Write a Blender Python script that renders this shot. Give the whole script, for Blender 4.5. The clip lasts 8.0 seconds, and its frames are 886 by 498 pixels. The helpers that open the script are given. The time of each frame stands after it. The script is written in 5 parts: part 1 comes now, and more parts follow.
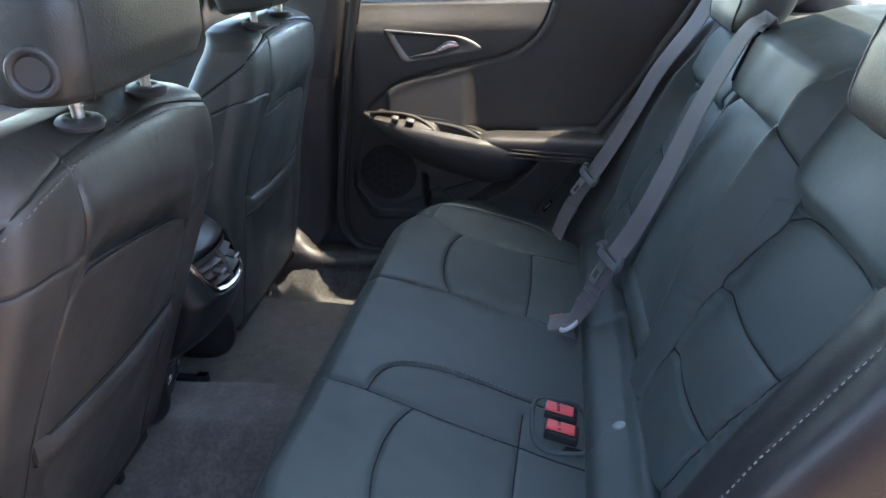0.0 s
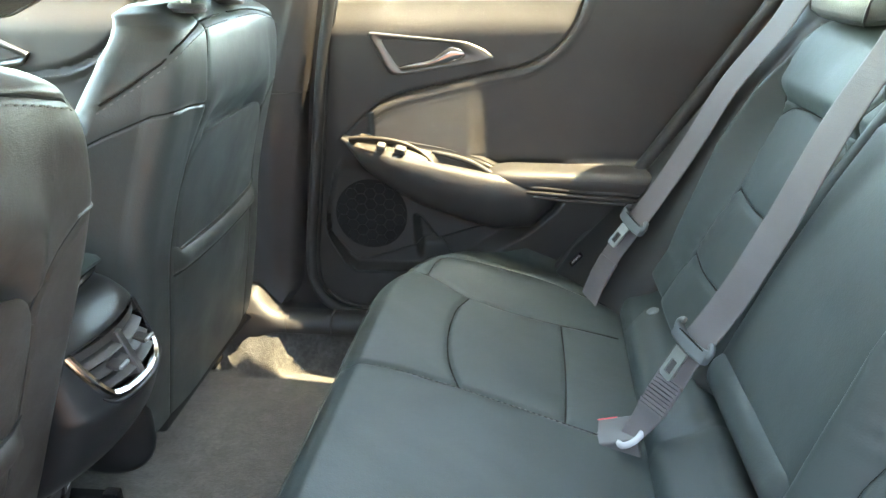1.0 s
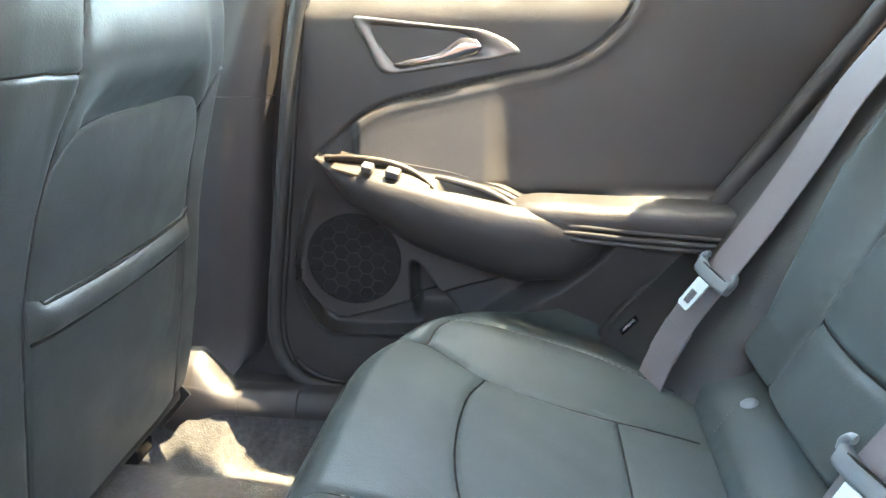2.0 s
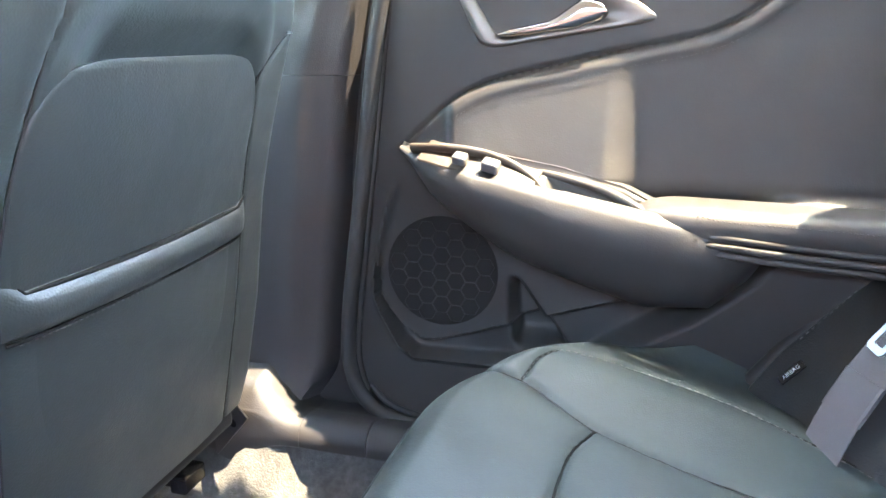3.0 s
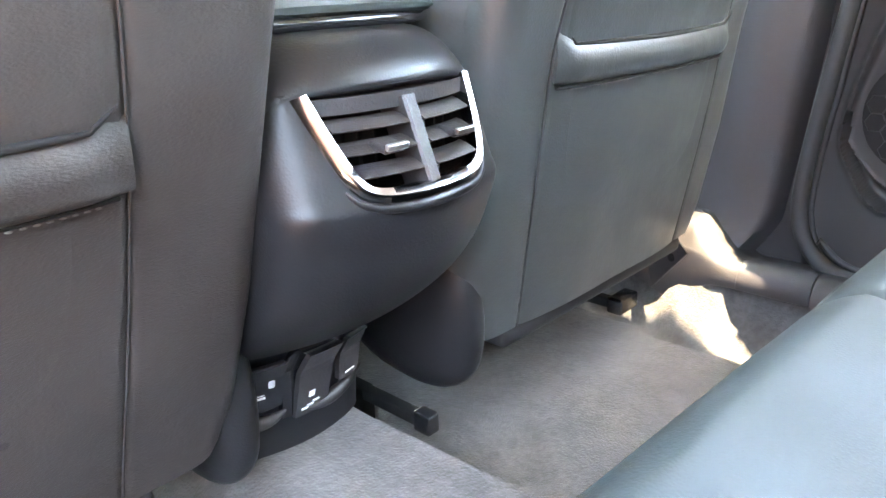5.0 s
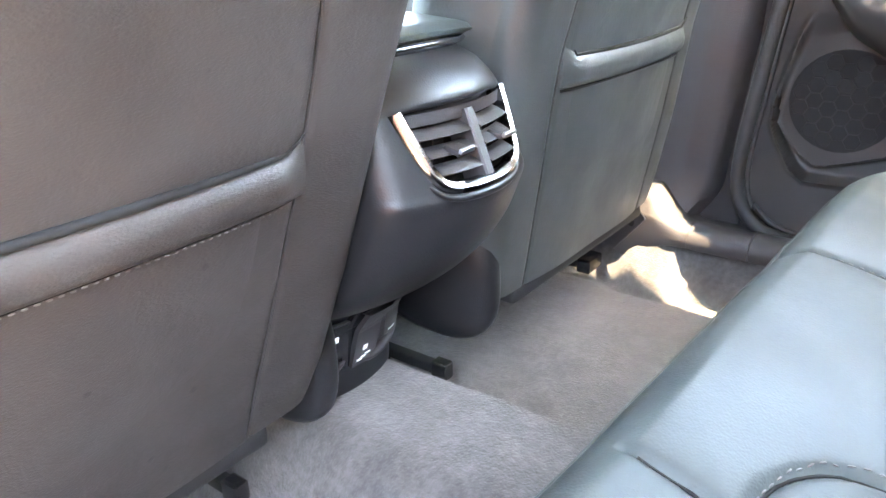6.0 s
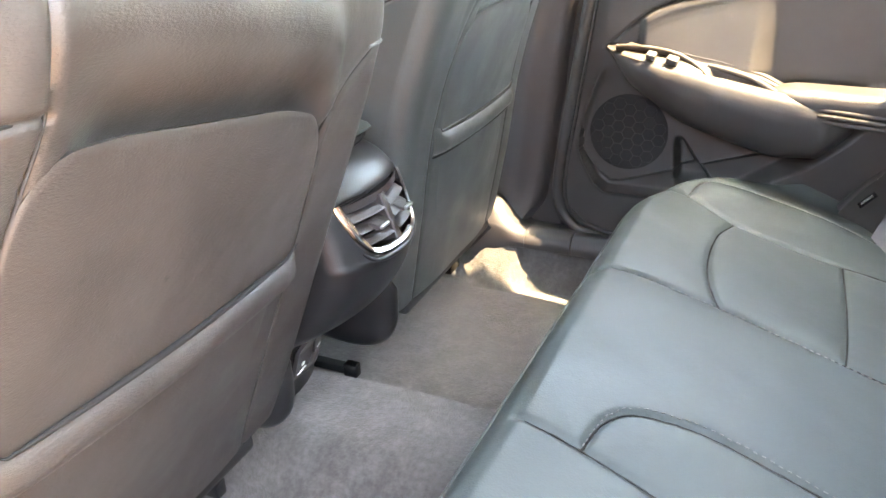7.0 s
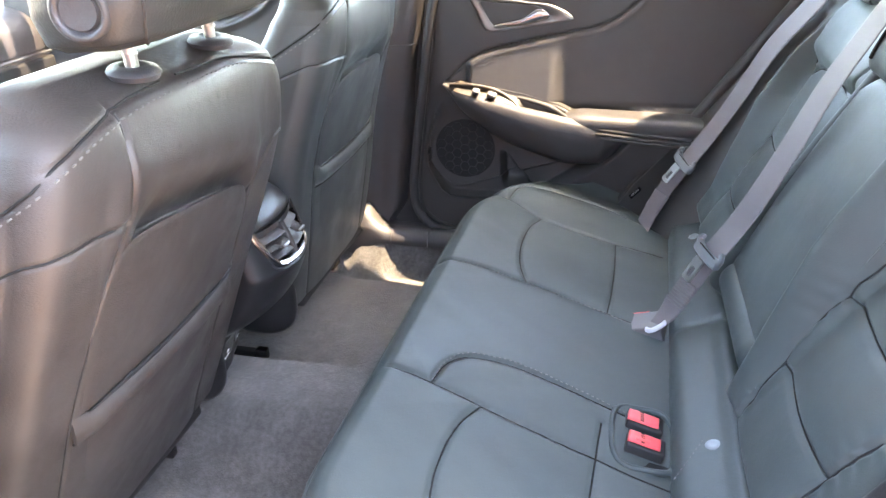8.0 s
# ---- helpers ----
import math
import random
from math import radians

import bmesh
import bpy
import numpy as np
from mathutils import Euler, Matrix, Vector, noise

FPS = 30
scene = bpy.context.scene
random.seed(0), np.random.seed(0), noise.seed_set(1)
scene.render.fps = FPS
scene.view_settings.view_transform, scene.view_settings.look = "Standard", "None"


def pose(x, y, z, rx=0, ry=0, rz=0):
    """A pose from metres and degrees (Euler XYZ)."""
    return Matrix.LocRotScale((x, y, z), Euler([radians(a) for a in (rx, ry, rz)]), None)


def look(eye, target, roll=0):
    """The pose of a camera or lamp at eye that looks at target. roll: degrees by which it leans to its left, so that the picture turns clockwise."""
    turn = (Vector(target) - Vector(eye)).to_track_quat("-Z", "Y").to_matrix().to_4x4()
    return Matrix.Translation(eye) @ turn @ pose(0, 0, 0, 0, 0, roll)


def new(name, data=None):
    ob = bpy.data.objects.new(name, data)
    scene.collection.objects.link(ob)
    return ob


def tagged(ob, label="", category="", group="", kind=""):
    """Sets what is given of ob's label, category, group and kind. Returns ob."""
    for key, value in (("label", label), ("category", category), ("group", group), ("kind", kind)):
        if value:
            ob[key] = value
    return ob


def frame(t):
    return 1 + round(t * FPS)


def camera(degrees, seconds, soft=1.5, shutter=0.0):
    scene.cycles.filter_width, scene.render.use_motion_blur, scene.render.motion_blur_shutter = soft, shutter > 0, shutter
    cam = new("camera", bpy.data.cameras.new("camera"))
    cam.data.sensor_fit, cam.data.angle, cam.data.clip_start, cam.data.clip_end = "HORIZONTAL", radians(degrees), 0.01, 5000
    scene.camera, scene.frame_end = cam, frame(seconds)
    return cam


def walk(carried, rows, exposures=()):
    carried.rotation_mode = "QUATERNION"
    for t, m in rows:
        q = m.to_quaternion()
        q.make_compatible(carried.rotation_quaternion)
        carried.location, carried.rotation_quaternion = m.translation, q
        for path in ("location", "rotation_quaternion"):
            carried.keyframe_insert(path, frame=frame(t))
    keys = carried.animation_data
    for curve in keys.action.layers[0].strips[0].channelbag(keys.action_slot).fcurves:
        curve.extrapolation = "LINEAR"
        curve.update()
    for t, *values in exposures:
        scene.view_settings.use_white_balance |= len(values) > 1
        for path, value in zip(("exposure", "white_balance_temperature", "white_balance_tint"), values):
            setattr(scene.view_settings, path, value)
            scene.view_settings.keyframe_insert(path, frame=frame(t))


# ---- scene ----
cam = camera(61.9, 8.0)
PATH = [
    (0, (0.563, -1.072, 0.931), (0.328, 0.723, 0.08), -2.1),
    (0.5, (0.539, -0.885, 0.884), (0.321, 0.926, 0.063), -1.8),
    (1, (0.477, -0.698, 0.811), (0.3, 1.143, 0.049), -0.9),
    (1.5, (0.441, -0.526, 0.738), (0.29, 1.344, 0.046), 0.0),
    (3, (0.433, -0.19, 0.599), (-0.06, 1.67, 0.053), -0.1),
    (3.5, (0.402, -0.199, 0.558), (-0.388, 1.555, 0.009), -0.5),
    (4, (0.382, -0.238, 0.519), (-0.683, 1.353, -0.061), -0.7),
    (4.5, (0.381, -0.278, 0.489), (-0.868, 1.156, -0.129), -1.6),
    (5, (0.38, -0.327, 0.476), (-0.93, 1.031, -0.186), -2.4),
    (6.5, (0.396, -0.584, 0.612), (-0.553, 0.978, -0.199), -1.5),
    (7, (0.424, -0.697, 0.711), (-0.31, 0.96, -0.134), -1.5),
    (7.5, (0.487, -0.834, 0.804), (-0.069, 0.879, -0.066), -1.3),
    (8, (0.534, -0.983, 0.891), (0.122, 0.759, -0.002), -1.4),
]
EXPOSURES = [(0.0, 4.15, 6800, 8), (0.5, 5.5, 7500, 4), (1.0, 5.65, 8900, -2), (1.7, 6.05, 8600, 1), (3.0, 6.38, 7500, 6), (3.5, 6.62, 7500, 5), (4.0, 6.58, 7400, 4), (4.5, 6.65, 7900, 6), (5.0, 7.02, 8500, 9), (6.5, 6.98, 8800, 11), (7.0, 6.60, 9700, 11), (7.5, 6.48, 9200, 14), (8.0, 5.93, 8300, 15)]
walk(cam, [(t, look(eye, target, roll)) for t, eye, target, roll in PATH], EXPOSURES)


# ---- world and sun ----
SUN_WAY = Vector((0.43, 0.045, 1.0)).normalized()
world = bpy.data.worlds.new("world")
scene.world = world
world.use_nodes = True
wn = world.node_tree.nodes
sky = wn.new("ShaderNodeTexSky")
sky.sky_type, sky.sun_disc = "NISHITA", False
sky.sun_elevation = math.asin(SUN_WAY.z)
sky.sun_rotation = math.atan2(SUN_WAY.x, SUN_WAY.y)
wn["Background"].inputs[1].default_value = 0.15
world.node_tree.links.new(sky.outputs[0], wn["Background"].inputs[0])
sun = new("sun", bpy.data.lights.new("sun", "SUN"))
sun.data.energy, sun.data.angle, sun.data.color = 1.12, radians(0.5), (1.0, 0.88, 0.69)
sun.matrix_world = look(SUN_WAY * 10, (0, 0, 0))


# ---- materials ----
def material(name, colour, rough=0.5, metal=0.0, spec=0.5, tone=0.12, grain=0.0, grain_size=0.001, wear=0.0, coarse=0.06, cells=False, sheen=0.0, specks=0.0, stretch=1.0, dents=0.0):
    """A surface with tone changes at a large scale, a fine relief and worn roughness."""
    m = bpy.data.materials.new(name)
    m.use_nodes = True
    n, l = m.node_tree.nodes, m.node_tree.links
    b = n["Principled BSDF"]
    b.inputs["Metallic"].default_value = metal
    b.inputs["Specular IOR Level"].default_value = spec
    b.inputs["Sheen Weight"].default_value = sheen
    tc = n.new("ShaderNodeTexCoord")
    big = n.new("ShaderNodeTexNoise")
    big.inputs["Scale"].default_value, big.inputs["Detail"].default_value = 1 / coarse, 5
    l.new(tc.outputs["Object"], big.inputs["Vector"])
    ramp = n.new("ShaderNodeMapRange")
    ramp.inputs[1].default_value, ramp.inputs[2].default_value = 0.3, 0.7
    ramp.inputs[3].default_value, ramp.inputs[4].default_value = 1 - tone, 1 + tone
    l.new(big.outputs["Fac"], ramp.inputs[0])
    mul = n.new("ShaderNodeVectorMath")
    mul.operation = "SCALE"
    mul.inputs[0].default_value = colour
    broad = n.new("ShaderNodeTexNoise")
    broad.inputs["Scale"].default_value, broad.inputs["Detail"].default_value = 0.22 / coarse, 2
    l.new(tc.outputs["Object"], broad.inputs["Vector"])
    ramp2 = n.new("ShaderNodeMapRange")
    ramp2.inputs[1].default_value, ramp2.inputs[2].default_value = 0.35, 0.65
    ramp2.inputs[3].default_value, ramp2.inputs[4].default_value = 1 - tone * 0.6, 1 + tone * 0.6
    l.new(broad.outputs["Fac"], ramp2.inputs[0])
    both = n.new("ShaderNodeMath")
    both.operation = "MULTIPLY"
    l.new(ramp.outputs[0], both.inputs[0])
    l.new(ramp2.outputs[0], both.inputs[1])
    scale = both.outputs[0]
    if specks > 0:
        spot = n.new("ShaderNodeTexVoronoi")
        spot.inputs["Scale"].default_value = 1 / specks
        l.new(tc.outputs["Object"], spot.inputs["Vector"])
        cut = n.new("ShaderNodeMapRange")
        cut.inputs[1].default_value, cut.inputs[2].default_value = 0.055, 0.085
        cut.inputs[3].default_value, cut.inputs[4].default_value = 0.35, 1.0
        l.new(spot.outputs["Distance"], cut.inputs[0])
        third = n.new("ShaderNodeMath")
        third.operation = "MULTIPLY"
        l.new(scale, third.inputs[0])
        l.new(cut.outputs[0], third.inputs[1])
        scale = third.outputs[0]
    l.new(scale, mul.inputs["Scale"])
    l.new(mul.outputs[0], b.inputs["Base Color"])
    rr = n.new("ShaderNodeMapRange")
    rr.inputs[1].default_value, rr.inputs[2].default_value = 0.3, 0.7
    rr.inputs[3].default_value, rr.inputs[4].default_value = max(0.02, rough - 0.06 - wear), min(1, rough + 0.06 + wear)
    l.new(big.outputs["Fac"], rr.inputs[0])
    l.new(rr.outputs[0], b.inputs["Roughness"])
    if grain > 0:
        if cells:
            fine = n.new("ShaderNodeTexVoronoi")
            fine.feature = "SMOOTH_F1"
            fine.inputs["Scale"].default_value = 1 / grain_size
            out = fine.outputs["Distance"]
        else:
            fine = n.new("ShaderNodeTexNoise")
            fine.inputs["Scale"].default_value, fine.inputs["Detail"].default_value = 1 / grain_size, 3
            out = fine.outputs["Fac"]
        squeeze = n.new("ShaderNodeMapping")
        squeeze.inputs["Scale"].default_value = (1.0, 1.0, stretch)
        l.new(tc.outputs["Object"], squeeze.inputs["Vector"])
        l.new(squeeze.outputs[0], fine.inputs["Vector"])
        bump = n.new("ShaderNodeBump")
        bump.inputs["Strength"].default_value, bump.inputs["Distance"].default_value = grain, grain_size * 0.4
        l.new(out, bump.inputs["Height"])
        if dents > 0:
            soft = n.new("ShaderNodeTexNoise")
            soft.inputs["Scale"].default_value, soft.inputs["Detail"].default_value = 38, 2
            l.new(tc.outputs["Object"], soft.inputs["Vector"])
            hollow = n.new("ShaderNodeBump")
            hollow.inputs["Strength"].default_value, hollow.inputs["Distance"].default_value = dents, 0.004
            l.new(soft.outputs["Fac"], hollow.inputs["Height"])
            l.new(hollow.outputs[0], bump.inputs["Normal"])
        l.new(bump.outputs[0], b.inputs["Normal"])
    return m


# Teal tint puts greenish window reflections into the black leather's colour.
LEATHER = material("black_leather", (0.0335, 0.0430, 0.0430), 0.52, spec=0.20, grain=0.24, grain_size=0.0016, cells=True, tone=0.12, coarse=0.12, wear=0.05, dents=0.12)
# Same seat leather; a cool tint stands in for skylight on the passenger seat.
SKYTINTLEATHER = material("sky_tinted_seat_leather", (0.0275, 0.0315, 0.0312), 0.46, spec=0.45, grain=0.25, grain_size=0.0018, cells=True, tone=0.12, coarse=0.08, wear=0.04, dents=0.14)
VINYL = material("black_vinyl", (0.021, 0.0212, 0.0212), 0.46, spec=0.36, grain=0.35, grain_size=0.0020, cells=True, tone=0.1, coarse=0.1)
# Same leather on the driver seat, browned and darkened in place of warm bounce.
WARMTINTLEATHER = material("bounce_tinted_seat_leather", (0.0272, 0.0232, 0.0214), 0.50, spec=0.36, grain=0.36, grain_size=0.0026, tone=0.13, coarse=0.07, wear=0.05, specks=0.040, stretch=2.6, dents=0.18)
CONSOLE = material("console_vinyl", (0.0108, 0.0110, 0.0122), 0.38, spec=0.24, grain=0.22, grain_size=0.0016, cells=True, tone=0.12, coarse=0.08)
PLASTIC = material("grained_plastic", (0.0235, 0.0215, 0.0225), 0.5, spec=0.45, grain=0.5, grain_size=0.0018, tone=0.1)
SOFTPAD = material("soft_grained_trim", (0.0265, 0.0248, 0.0248), 0.52, spec=0.36, grain=0.16, grain_size=0.0016, cells=True, tone=0.12, dents=0.08)
GLOSSBLACK = material("gloss_black_plastic", (0.01, 0.01, 0.011), 0.16, tone=0.2)
GRILLE = material("grille_mesh", (0.012, 0.0115, 0.012), 0.8, spec=0.12, grain=0.3, grain_size=0.002)
GRILLERIB = material("grille_rib", (0.0185, 0.018, 0.0185), 0.55, spec=0.3, grain=0.2, grain_size=0.003)
RUBBER = material("rubber_seal", (0.020, 0.0195, 0.020), 0.6, spec=0.3, grain=0.2, grain_size=0.003)
CARPET = material("grey_carpet", (0.064, 0.062, 0.061), 0.95, spec=0.1, grain=1.0, grain_size=0.0030, tone=0.24, coarse=0.008, sheen=0.25)
BELT = material("grey_belt_webbing", (0.085, 0.08, 0.085), 0.6, spec=0.3, grain=0.6, grain_size=0.0015, tone=0.08)
BELTPLASTIC = material("grey_belt_plastic", (0.075, 0.088, 0.095), 0.45, grain=0.2, grain_size=0.002)
RINGPLASTIC = material("pale_ring_plastic", (0.36, 0.37, 0.39), 0.4)
CHROME = material("polished_chrome", (0.31, 0.31, 0.325), 0.16, metal=1.0, tone=0.03)
SATIN = material("satin_chrome", (0.14, 0.137, 0.133), 0.42, metal=1.0, tone=0.05)
STEEL = material("worn_steel", (0.42, 0.42, 0.41), 0.35, metal=1.0, tone=0.15)
RED = material("red_button", (0.50, 0.05, 0.055), 0.4, tone=0.08)
WHITE = material("white_print", (0.75, 0.75, 0.75), 0.6)
DARKTHREAD = material("dark_thread", (0.034, 0.032, 0.030), 0.8, tone=0.2)
THREAD = material("grey_thread", (0.085, 0.083, 0.08), 0.8, tone=0.2)
DARK = material("dark_gap", (0.013, 0.013, 0.013), 0.9, spec=0.1)
HEADLINER = material("grey_headliner", (0.66, 0.65, 0.62), 0.95, spec=0.1, grain=0.4, grain_size=0.002)
WALLPAINT = material("red_brown_wall", (0.20, 0.105, 0.075), 0.9, spec=0.2, grain=0.4, grain_size=0.02, tone=0.2, coarse=0.5)
SHELFCLOTH = material("dark_shelf_cloth", (0.085, 0.082, 0.078), 0.95, spec=0.1, grain=0.5, grain_size=0.002, tone=0.12)
# Ground colour browned so that it bounces warm light onto the seats.
PAVING = material("warm_tinted_paving", (0.36, 0.24, 0.155), 0.9, spec=0.2, grain=0.5, grain_size=0.02, tone=0.15, coarse=0.8)
BODY = material("car_paint", (0.35, 0.35, 0.36), 0.25, tone=0.02, coarse=0.5)
BLACKTRIM = material("matt_black_trim", (0.014, 0.014, 0.0145), 0.6, spec=0.2, grain=0.3, grain_size=0.002)
# Black plastic given a tan tint that stands in for the warm sun.
SWITCHPLATE = material("sun_tinted_switch_plate", (0.024, 0.018, 0.013), 0.5, grain=0.3)
SWITCHGREY = material("grey_switch_cap", (0.065, 0.064, 0.066), 0.42)
GREYBUTTON = material("pale_grey_button", (0.10, 0.12, 0.135), 0.4)

glass = bpy.data.materials.new("window_glass")
glass.use_nodes = True
gb = glass.node_tree.nodes["Principled BSDF"]
gb.inputs["Transmission Weight"].default_value = 1.0
gb.inputs["Roughness"].default_value = 0.0
gb.inputs["IOR"].default_value = 1.01
gb.inputs["Base Color"].default_value = (0.9, 0.96, 0.93, 1)


# ---- building helpers ----
def thing(name, loc, label, category, group="", kind=""):
    ob = new(name)
    ob.location = loc
    ob["base"] = 1
    return tagged(ob, label, category, group, kind)


def hang(ob, parent):
    if parent is not None:
        ob.parent = parent
        if parent.type == "EMPTY":
            ob.matrix_parent_inverse = Matrix.Translation(-parent.location)
    return ob


def part(name, bm, mat, parent, label="", smooth=True):
    me = bpy.data.meshes.new(name)
    bm.normal_update()
    bm.to_mesh(me)
    bm.free()
    me.materials.append(mat)
    if smooth:
        me.polygons.foreach_set("use_smooth", [True] * len(me.polygons))
    ob = new(name, me)
    if label:
        ob["label"] = label
    return hang(ob, parent)


def crisp(bm):
    """Keeps edges sharper than 55 degrees crisp under smooth shading."""
    for e in bm.edges:
        if len(e.link_faces) == 2 and e.calc_face_angle(0.0) > 0.96:
            e.smooth = False


def mesh_part(name, verts, faces, mat, parent, label="", smooth=True):
    me = bpy.data.meshes.new(name)
    me.from_pydata([tuple(map(float, v)) for v in verts], [], faces)
    me.materials.append(mat)
    bm = bmesh.new()
    bm.from_mesh(me)
    bmesh.ops.remove_doubles(bm, verts=bm.verts, dist=1e-5)
    bmesh.ops.recalc_face_normals(bm, faces=bm.faces)
    crisp(bm)
    bm.to_mesh(me)
    bm.free()
    if smooth:
        me.polygons.foreach_set("use_smooth", [True] * len(me.polygons))
    ob = new(name, me)
    if label:
        ob["label"] = label
    return hang(ob, parent)


def sheet(name, X, Y, Z, mat, parent, label="", thick=None):
    """A surface from grids of coordinates; thick: a vector by which a second face and the rim are set back."""
    nu, nv = X.shape
    V = np.stack([X, Y, Z], -1).reshape(-1, 3)
    idx = np.arange(nu * nv).reshape(nu, nv)
    F = np.stack([idx[:-1, :-1], idx[1:, :-1], idx[1:, 1:], idx[:-1, 1:]], -1).reshape(-1, 4).tolist()
    if thick is not None:
        n = nu * nv
        V = np.concatenate([V, V + np.array(thick, float)])
        F += [[a + n for a in reversed(f)] for f in F]
        rim = idx[0, :].tolist() + idx[1:, -1].tolist() + idx[-1, -2::-1].tolist() + idx[-2:0:-1, 0].tolist()
        for a, b in zip(rim, rim[1:] + rim[:1]):
            F.append([a, a + n, b + n, b])
    me = bpy.data.meshes.new(name)
    me.from_pydata(V.tolist(), [], F)
    me.materials.append(mat)
    bm = bmesh.new()
    bm.from_mesh(me)
    bmesh.ops.recalc_face_normals(bm, faces=bm.faces)
    crisp(bm)
    bm.to_mesh(me)
    bm.free()
    me.polygons.foreach_set("use_smooth", [True] * len(me.polygons))
    ob = new(name, me)
    if label:
        ob["label"] = label
    return hang(ob, parent)


def loft(name, rings, mat, parent, label="", caps=True, smooth=True):
    """A skin over closed rings of equally many points."""
    n = len(rings[0])
    V = [p for r in rings for p in r]
    F = []
    for i in range(len(rings) - 1):
        for j in range(n):
            k = (j + 1) % n
            F.append([i * n + j, i * n + k, (i + 1) * n + k, (i + 1) * n + j])
    if caps:
        F.append(list(range(n - 1, -1, -1)))
        F.append([(len(rings) - 1) * n + j for j in range(n)])
    return mesh_part(name, V, F, mat, parent, label, smooth)


def smooth_line(pts, n=12):
    """A Catmull-Rom curve through the points."""
    P = [Vector(p) for p in pts]
    P = [P[0] * 2 - P[1]] + P + [P[-1] * 2 - P[-2]]
    out = []
    for i in range(1, len(P) - 2):
        a, b, c, d = P[i - 1], P[i], P[i + 1], P[i + 2]
        for k in range(n):
            t = k / n
            out.append(0.5 * ((2 * b) + (c - a) * t + (2 * a - 5 * b + 4 * c - d) * t * t + (3 * b - a - 3 * c + d) * t ** 3))
    out.append(P[-2].copy())
    return out


def tube(name, pts, r, mat, parent, label="", sides=10, closed=False, flat=1.0):
    pts = [Vector(p) for p in pts]
    n = len(pts)
    rings = []
    up = None
    for i, p in enumerate(pts):
        t = (pts[(i + 1) % n] - pts[i - 1]) if closed else (pts[min(i + 1, n - 1)] - pts[max(i - 1, 0)])
        t.normalize()
        if up is None:
            up = t.orthogonal().normalized()
        up = (up - t * up.dot(t)).normalized()
        side = t.cross(up)
        rr = r(i / max(1, n - 1)) if callable(r) else r
        rings.append([p + up * rr * math.cos(2 * math.pi * k / sides) + side * rr * flat * math.sin(2 * math.pi * k / sides) for k in range(sides)])
    if closed:
        rings.append(rings[0])
    return loft(name, rings, mat, parent, label, caps=not closed)


def box(name, size, at, mat, parent, label="", bevel=0.003, turn=None, taper=None):
    """A bevelled block: size and centre in metres; turn: Euler degrees; taper: the top's scale."""
    bm = bmesh.new()
    bmesh.ops.create_cube(bm, size=1)
    for v in bm.verts:
        if taper and v.co.z > 0:
            v.co.x *= taper[0]
            v.co.y *= taper[1]
        v.co = Vector((v.co.x * size[0], v.co.y * size[1], v.co.z * size[2]))
    if bevel:
        bmesh.ops.bevel(bm, geom=bm.edges[:], offset=bevel, segments=3, affect="EDGES", profile=0.6)
    m = Matrix.Translation(at)
    if turn:
        m = m @ pose(0, 0, 0, *turn)
    bm.transform(m)
    return part(name, bm, mat, parent, label, smooth=bool(bevel))


def disc(name, at, normal, profile, mat, parent, label="", sides=32, squash=1.0):
    """A turned piece: profile is rows of radius and height along the normal."""
    z = Vector(normal).normalized()
    x = z.orthogonal().normalized()
    y = z.cross(x)
    at = Vector(at)
    rings = [[at + z * h + (x * math.cos(a) + y * squash * math.sin(a)) * max(r, 1e-4) for a in (2 * math.pi * k / sides for k in range(sides))] for r, h in profile]
    return loft(name, rings, mat, parent, label)


def stitches(name, pts, parent, lift=(0, 0, 0), length=0.0045, gap=0.0035, r=0.0007, mat=None):
    """A row of short threads along a line."""
    pts = [Vector(p) + Vector(lift) for p in pts]
    V, F = [], []
    walk_on, need = 0.0, 0.0
    for a, b in zip(pts, pts[1:]):
        seg = (b - a).length
        if seg < 1e-6:
            continue
        t = (b - a) / seg
        s1 = t.orthogonal().normalized() * r
        s2 = t.cross(s1).normalized() * r
        while need <= walk_on + seg:
            p = a + t * (need - walk_on)
            q = p + t * length
            o = len(V)
            m1, m2 = p * 0.8 + q * 0.2, p * 0.2 + q * 0.8
            for c, k in ((p, 0.3), (m1, 1), (m2, 1), (q, 0.3)):
                V += [c + s1 * k, c + s2 * k, c - s1 * k, c - s2 * k]
            for i in range(3):
                for j in range(4):
                    F.append([o + 4 * i + j, o + 4 * i + (j + 1) % 4, o + 4 * i + 4 + (j + 1) % 4, o + 4 * i + 4 + j])
            need += length + gap
        walk_on += seg
    ob = mesh_part(name, V, F, mat or THREAD, parent)
    return tagged(ob, kind="stuff")


def line_dist(U, W, lines):
    """For arrays of plane coordinates, the distance to the nearest of some polylines."""
    best = np.full(U.shape, 9.0)
    for line in lines:
        for (a, b), (c, d) in zip(line, line[1:]):
            dx, dy = c - a, d - b
            q = dx * dx + dy * dy + 1e-12
            t = np.clip(((U - a) * dx + (W - b) * dy) / q, 0, 1)
            best = np.minimum(best, np.hypot(U - a - t * dx, W - b - t * dy))
    return best


def curve2(pts, n=8):
    return [(p.x, p.y) for p in smooth_line([(a, b, 0) for a, b in pts], n)]


def step(v, a, b):
    t = np.clip((v - a) / (b - a), 0, 1)
    return t * t * (3 - 2 * t)


def groove(d, deep, wide, puff=0.0, reach=0.03):
    return -deep * np.exp(-((d / wide) ** 2)) + puff * (1 - np.exp(-d / reach))


